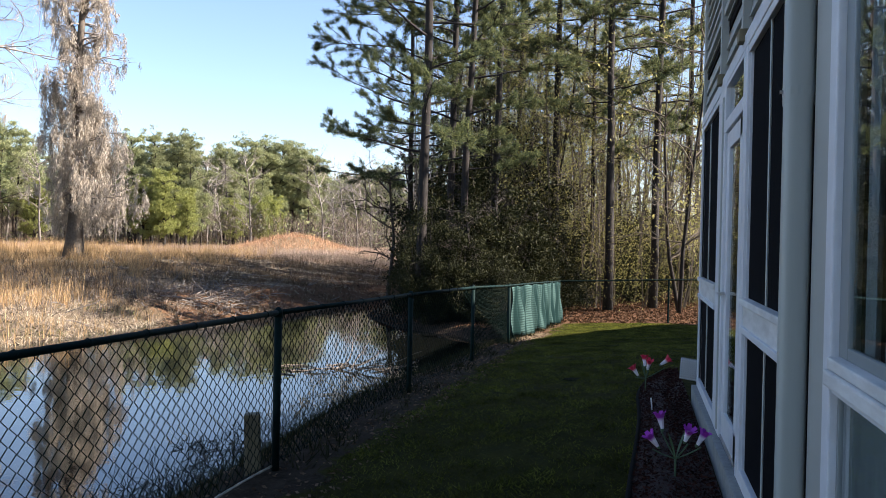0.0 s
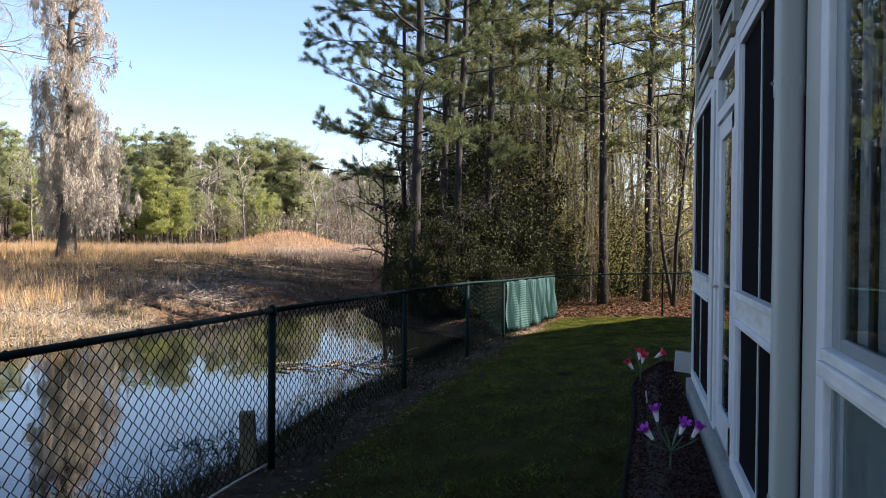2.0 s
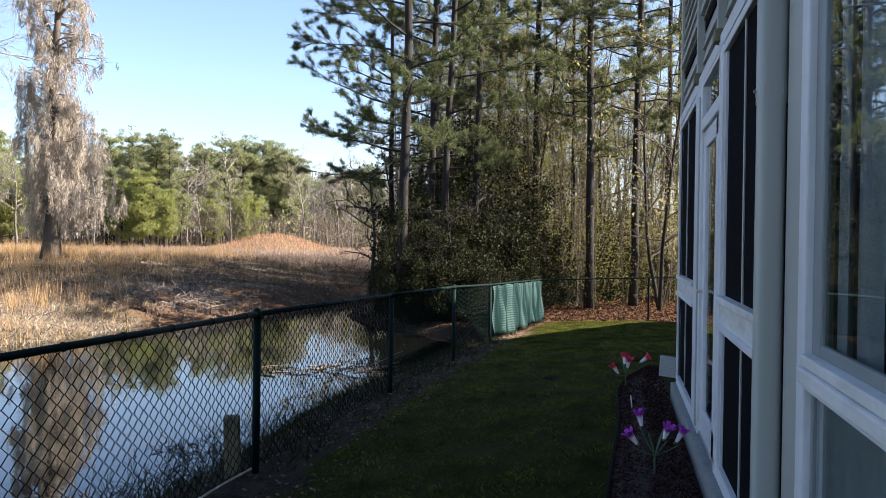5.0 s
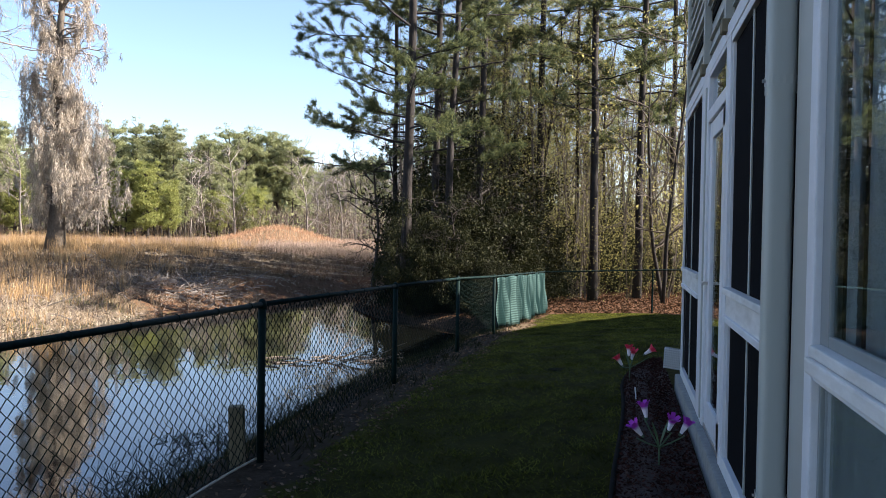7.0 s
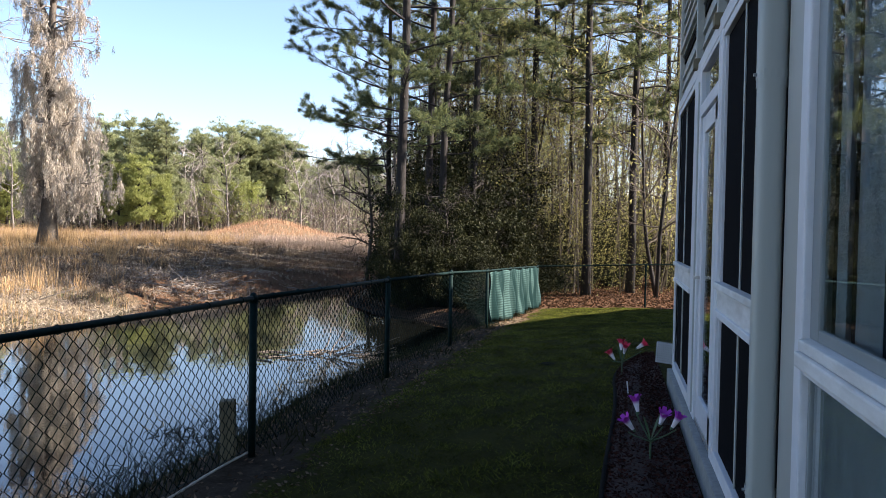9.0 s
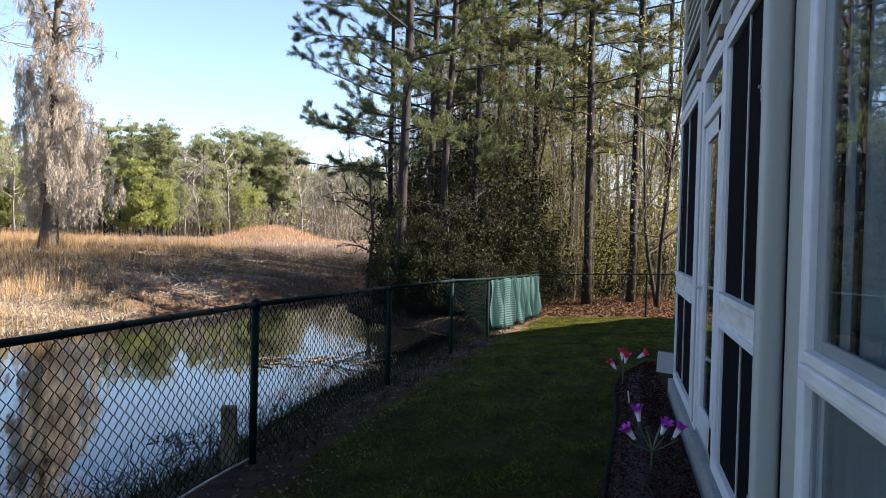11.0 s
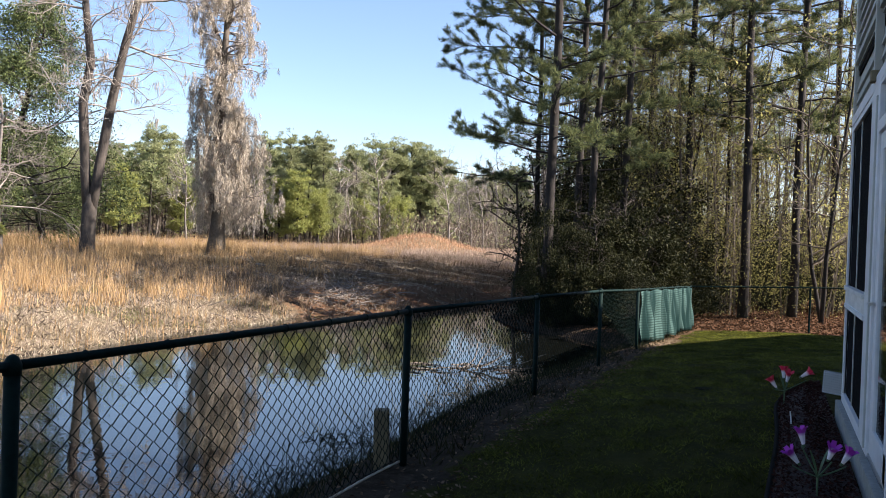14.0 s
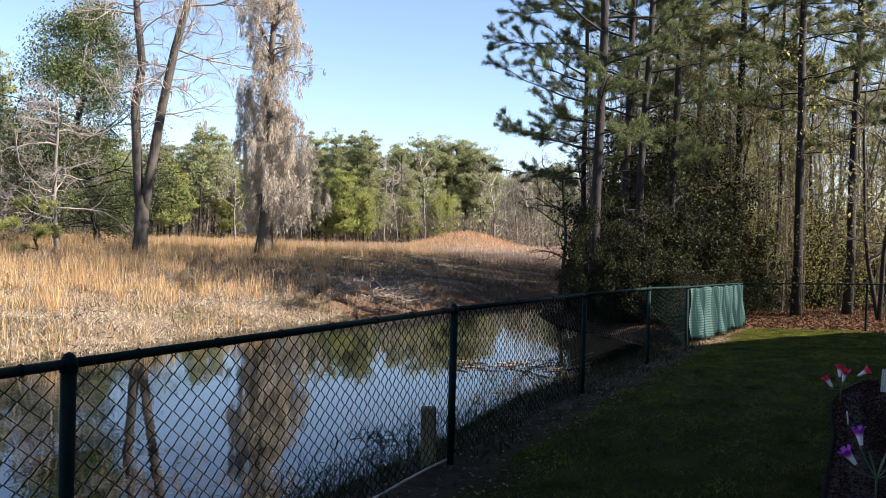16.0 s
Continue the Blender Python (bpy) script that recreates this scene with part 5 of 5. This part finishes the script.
p = scatter(330000, (-2.0, 2.5), (3.0, 24.0), lambda x, y: (x > LAWN_EDGE + 0.15 * wobble(x, y, 2.0)) & ((x < np.interp(y, bed_y, edge)) | (y > 9.6)) & ((x < 0.5) | (y > 8.1)) & (np.hypot((x + 2.05) / 0.35, (y - 17.2) / 1.5) > 0.95) & (rng.uniform(size=len(x)) < np.interp(y, [3, 8, 24], [1.0, 0.8, 0.6])) & (wobble(x, y, 5.0, 3.0) + 0.6 * wobble(x, y, 1.7, 6.0) + rng.normal(size=len(x)) * 0.45 > -0.32))
clump = np.clip(0.15 + wobble(p[:, 0], p[:, 1], 3.1, 1.0) + wobble(p[:, 0], p[:, 1], 7.3, 2.0) * 0.7, 0, 1)
tagged(part("turf_blades", Geo().blades(p, 0.014 + 0.026 * clump, np.interp(p[:, 1], [3, 10, 24], [0.006, 0.011, 0.020]), 1.2), M_TURF), "short mown green turf in uneven clumps", "grass", kind="stuff")
straw_end = lambda x, y: (y > 14.5 - 0.45 * x) & (y < 30 - 0.6 * x) & (rng.uniform(size=len(x)) < 0.85)
near_bank = lambda x, y: ~straw_end(x, y) & (shore_distance(x, y) > 0.15) & (x < -9.5) & ~((y > 21) & (rng.uniform(size=len(x)) < 0.7))
p = scatter(170000, (-30, 4), (-11, 27), near_bank)
k_ = wobble(p[:, 0], p[:, 1], 0.9, 5.0) + rng.normal(size=len(p)) * 0.35
M_SPRIG = leafy("green_sprigs", (0.070, 0.085, 0.030), (0.220, 0.220, 0.090), 0.3, 0.8)
for nm, sel, m_, h_, lab in (("bank_straw", k_ < 0.25, M_STRAW, 0.11, "short pale straw on the far bank"), ("bank_sprigs", k_ > 0.45, M_SPRIG, 0.10, "low green-brown sprigs on the far bank"),
                             ("bank_broom", (k_ > 0.25) & (k_ < 0.33), M_BROOM, 0.42, "thin orange grass stalks on the far bank")):
    tagged(part(nm, Geo().blades(p[sel], h_, 0.018, 1.1 if h_ < 0.3 else 0.15), m_), lab, "grass", kind="stuff")
far_side = lambda x, y: ~straw_end(x, y) & (shore_distance(x, y) > 0.7) & (x < -9.5) & ~((y > 20) & (x > -24) & (y < 50) & (rng.uniform(size=len(x)) < 0.93))
p = scatter(90000, (-45, 4), (-10, 55), far_side)
tagged(part("straw_grass", Geo().blades(p, 0.12, 0.018, 1.1), M_STRAW), "low matted straw-coloured dry grass", "grass", kind="stuff")
cl = scatter(3600, (-50, 8), (-13.5, 50), lambda x, y: (shore_distance(x, y) > 3.0) & (x + 0.25 * y < -10.5 - 3 * wobble(x, y, 0.5)) & (wobble(x, y, 0.8, 2.0) + 0.35 * (x < -20) > 0.0))
p = np.repeat(cl, 26, 0) + rng.normal(size=(len(cl) * 26, 3)) * np.array((0.16, 0.16, 0.0))
tall = np.repeat(rng.uniform(0.35, 0.95, len(cl)), 26)
tagged(part("broom_grass", Geo().blades(p, tall, 0.013, 0.22), M_BROOM), "tall orange broom grass", "grass", kind="stuff")
p = scatter(170000, (-95, 40), (-14, 112), lambda x, y: (np.hypot(x, y) > 46) & (np.hypot(x, y) < 108) & (x < -0.28 * y))
on_mound = np.hypot((p[:, 0] + 28.1) / 4.6, (p[:, 1] - 64.1) / 6.5) < 1 + rng.normal(size=len(p)) * 0.12
M_RUST = leafy("rust_grass", (0.270, 0.155, 0.090), (0.560, 0.360, 0.220), 0.3, 0.85)
tagged(part("mound_grass", Geo().blades(np.repeat(p[on_mound], 2, 0) + rng.normal(size=(2 * on_mound.sum(), 3)) * np.array((0.2, 0.2, 0)), 0.42, 0.03, 0.3), M_RUST), "rust-orange dry grass on a low mound", "grass", kind="stuff")
p = p[~on_mound]
tagged(part("field_grass", Geo().blades(p, 0.40, 0.026, 0.25), M_PINK), "pinkish brown field of dry grass", "grass", kind="stuff")

p = scatter(16000, (-4.2, 2.0), (-1.75, 24.0), lambda x, y: (shore_distance(x, y) > 0.05) & (rng.uniform(size=len(x)) < 0.4 + 0.6 * (wobble(x, y, 1.5) > 0)))
p[:, 2] += 0.01
tagged(part("bank_litter", Geo().leaves(p, 0.020, 0.8), M_BROWN_LEAF), "dead brown leaves strewn along the bank", "leaves", kind="stuff")
M_WOODLEAF = leafy("rust_leaves", (0.016, 0.010, 0.006), (0.120, 0.062, 0.032), 0.15, 0.85)
p = scatter(34000, (-9, 22.5), (6.0, 40.0), lambda x, y: (shore_distance(x, y) > 0.2) & ((y > 24.1 + 0.3 * wobble(x, y, 2)) | (x < -2.4)))
p[:, 2] += 0.015
tagged(part("wood_litter", Geo().leaves(p, 0.050, 0.35), M_WOODLEAF), "rust-brown fallen leaves on the wood floor", "leaves", kind="stuff")

# dead sticks and brush on the far bank
br = Geo()
for i in range(420):
    x, y = (rng.normal(-13.4, 0.9), rng.normal(24.6, 1.0)) if i % 5 < 3 else (rng.uniform(-26, -11), rng.uniform(18, 40))
    if shore_distance(np.array([x]), np.array([y]))[0] < 0.2:
        continue
    a = rng.uniform(0, 2 * np.pi)
    br.tube(bend((x, y, gz(x, y) + rng.uniform(0.02, 0.12)), (math.cos(a), math.sin(a), rng.normal() * 0.12), rng.uniform(0.3, 1.1), 4, 0.0, 0.2), np.linspace(rng.uniform(0.008, 0.028), 0.008, 5), 5, False)
tagged(part("brush_sticks", br, M_GREYBARK), "grey dead sticks and brush on the bare bank", "brush", kind="stuff")

# dark dead stems and straw streaks over the bare mud
mud_at = lambda x, y: (shore_distance(x, y) > 0.3) & (x < -9) & (x > -36 + 0.1 * y) & (y > 14 - 0.45 * x)
p = scatter(70000, (-34, 18), (-9, 48), lambda x, y: mud_at(x, y) & (wobble(x, y, 0.9, 7.0) + wobble(x, y, 2.7, 2.0) * 0.7 > 0.05))
M_DEADSTEM = leafy("dead_stems", (0.045, 0.032, 0.020), (0.190, 0.138, 0.086), 0.05, 0.9)
tagged(part("dead_stems", Geo().blades(p, 0.30, 0.020, 0.45), M_DEADSTEM), "dark dead stems standing on bare mud", "stalks", kind="stuff")
# pale straw, laid in streaks that double as sunlit streaks
p = scatter(90000, (-30, 16), (-8, 46), lambda x, y: mud_at(x, y) & (wobble(x * 0.45, y * 1.8, 0.9, 1.0) + 0.5 * wobble(x * 0.8, y * 3.1, 1.4, 4.0) + rng.normal(size=len(x)) * 0.12 > 0.20))
tagged(part("mud_straw", Geo().blades(p, 0.07, 0.030, 1.6), M_STRAW), "flattened pale straw on the mud, also standing in for sun streaks", "grass", kind="stuff")
# single tall broom tufts
p = []
for i in range(30):
    x, y = rng.uniform(-23, -14.5), rng.uniform(12, 23)
    n = int(rng.integers(30, 60))
    p.append(np.array((x, y, gz(x, y))) + rng.normal(size=(n, 3)) * np.array((0.10, 0.10, 0)))
tagged(part("broom_tufts", Geo().blades(np.concatenate(p), 0.85, 0.013, 0.16), M_BROOM), "tall orange broom grass tufts on the far bank", "grass", kind="stuff")

# dark weeds and twigs standing in the shallows under the fence
we = Geo()
for i in range(260):
    y = rng.uniform(5.0, 14.5)
    x = np.interp(y, SHORE[1:7, 1], SHORE[1:7, 0]) - abs(rng.normal()) * (0.35 + 0.5 * (wobble(y, y, 0.9) > 0.1))
    for _ in range(3):
        a = rng.uniform(0, 2 * np.pi)
        we.tube(bend((x, y, WATER_Z - 0.05), (math.cos(a) * 0.9, math.sin(a) * 0.9, 0.8), rng.uniform(0.15, 0.55), 4, 0.05, 0.35), [0.006, 0.005, 0.004, 0.003, 0.002], 3, False)
for cx_, cy_, sx_, sy_, n_w in ((-4.96, 8.67, 0.32, 0.16, 46), (-4.55, 11.95, 0.25, 0.5, 60), (-4.4, 12.8, 0.25, 0.5, 60), (-5.0, 13.6, 0.5, 0.4, 40)):
    for _ in range(n_w):
        a = rng.uniform(0, 2 * np.pi)
        we.tube(bend((cx_ + rng.normal() * sx_, cy_ + rng.normal() * sy_, WATER_Z - 0.02), (math.cos(a), math.sin(a), 0.25), rng.uniform(0.1, 0.35), 4, 0.04, 0.35), [0.009, 0.008, 0.006, 0.005, 0.003], 4, False)
dw = Geo()
for _ in range(26):
    a = rng.normal() * 0.5 + 0.2
    dw.tube(bend((-5.4 + rng.normal() * 0.7, 14.6 + rng.normal() * 0.5, WATER_Z + rng.uniform(-0.01, 0.05)), (math.cos(a), math.sin(a), rng.normal() * 0.08), rng.uniform(0.3, 1.3), 5, 0.0, 0.18), np.linspace(0.016, 0.005, 6), 5, False)
tagged(part("driftwood", dw, M_TWIG), "pale dead branches lying in the shallow water", "branches", kind="stuff")
M_WEED = grained("wet_weed", (0.010, 0.012, 0.008), (0.040, 0.042, 0.026), 20.0, 0.7)
tagged(part("shore_weed", we, M_WEED), "dark tangled weed in the shallow water", "weed", kind="stuff")

# grey dead stalks and leaves over the straw bank
p = scatter(60000, (-34, 6), (-11.5, 26), lambda x, y: (shore_distance(x, y) > 0.25) & (wobble(x, y, 1.3, 4.0) > -0.35))
p[:, 2] += 0.03
tagged(part("dead_stalks", Geo().needles(p, np.tile((0, 0, 0.5), (len(p), 1)), 1, 0.30, 0.022, 1.1), M_SCRUB), "grey dead stalks lying on the far bank", "stalks", kind="stuff")
p = scatter(16000, (-4.1, 2.0), (-2.05, 24.0), lambda x, y: (shore_distance(x, y) > 0.0) & (wobble(x, y, 2.2, 1.0) + 0.5 * (x < -2.45) > 0.0))
M_BANKWEED = leafy("bank_weeds", (0.012, 0.016, 0.006), (0.060, 0.058, 0.024), 0.2, 0.8)
tagged(part("bank_weeds", Geo().blades(p, 0.13, 0.010, 0.6), M_BANKWEED), "dark rough weeds on the bank below the fence", "weeds", kind="stuff")
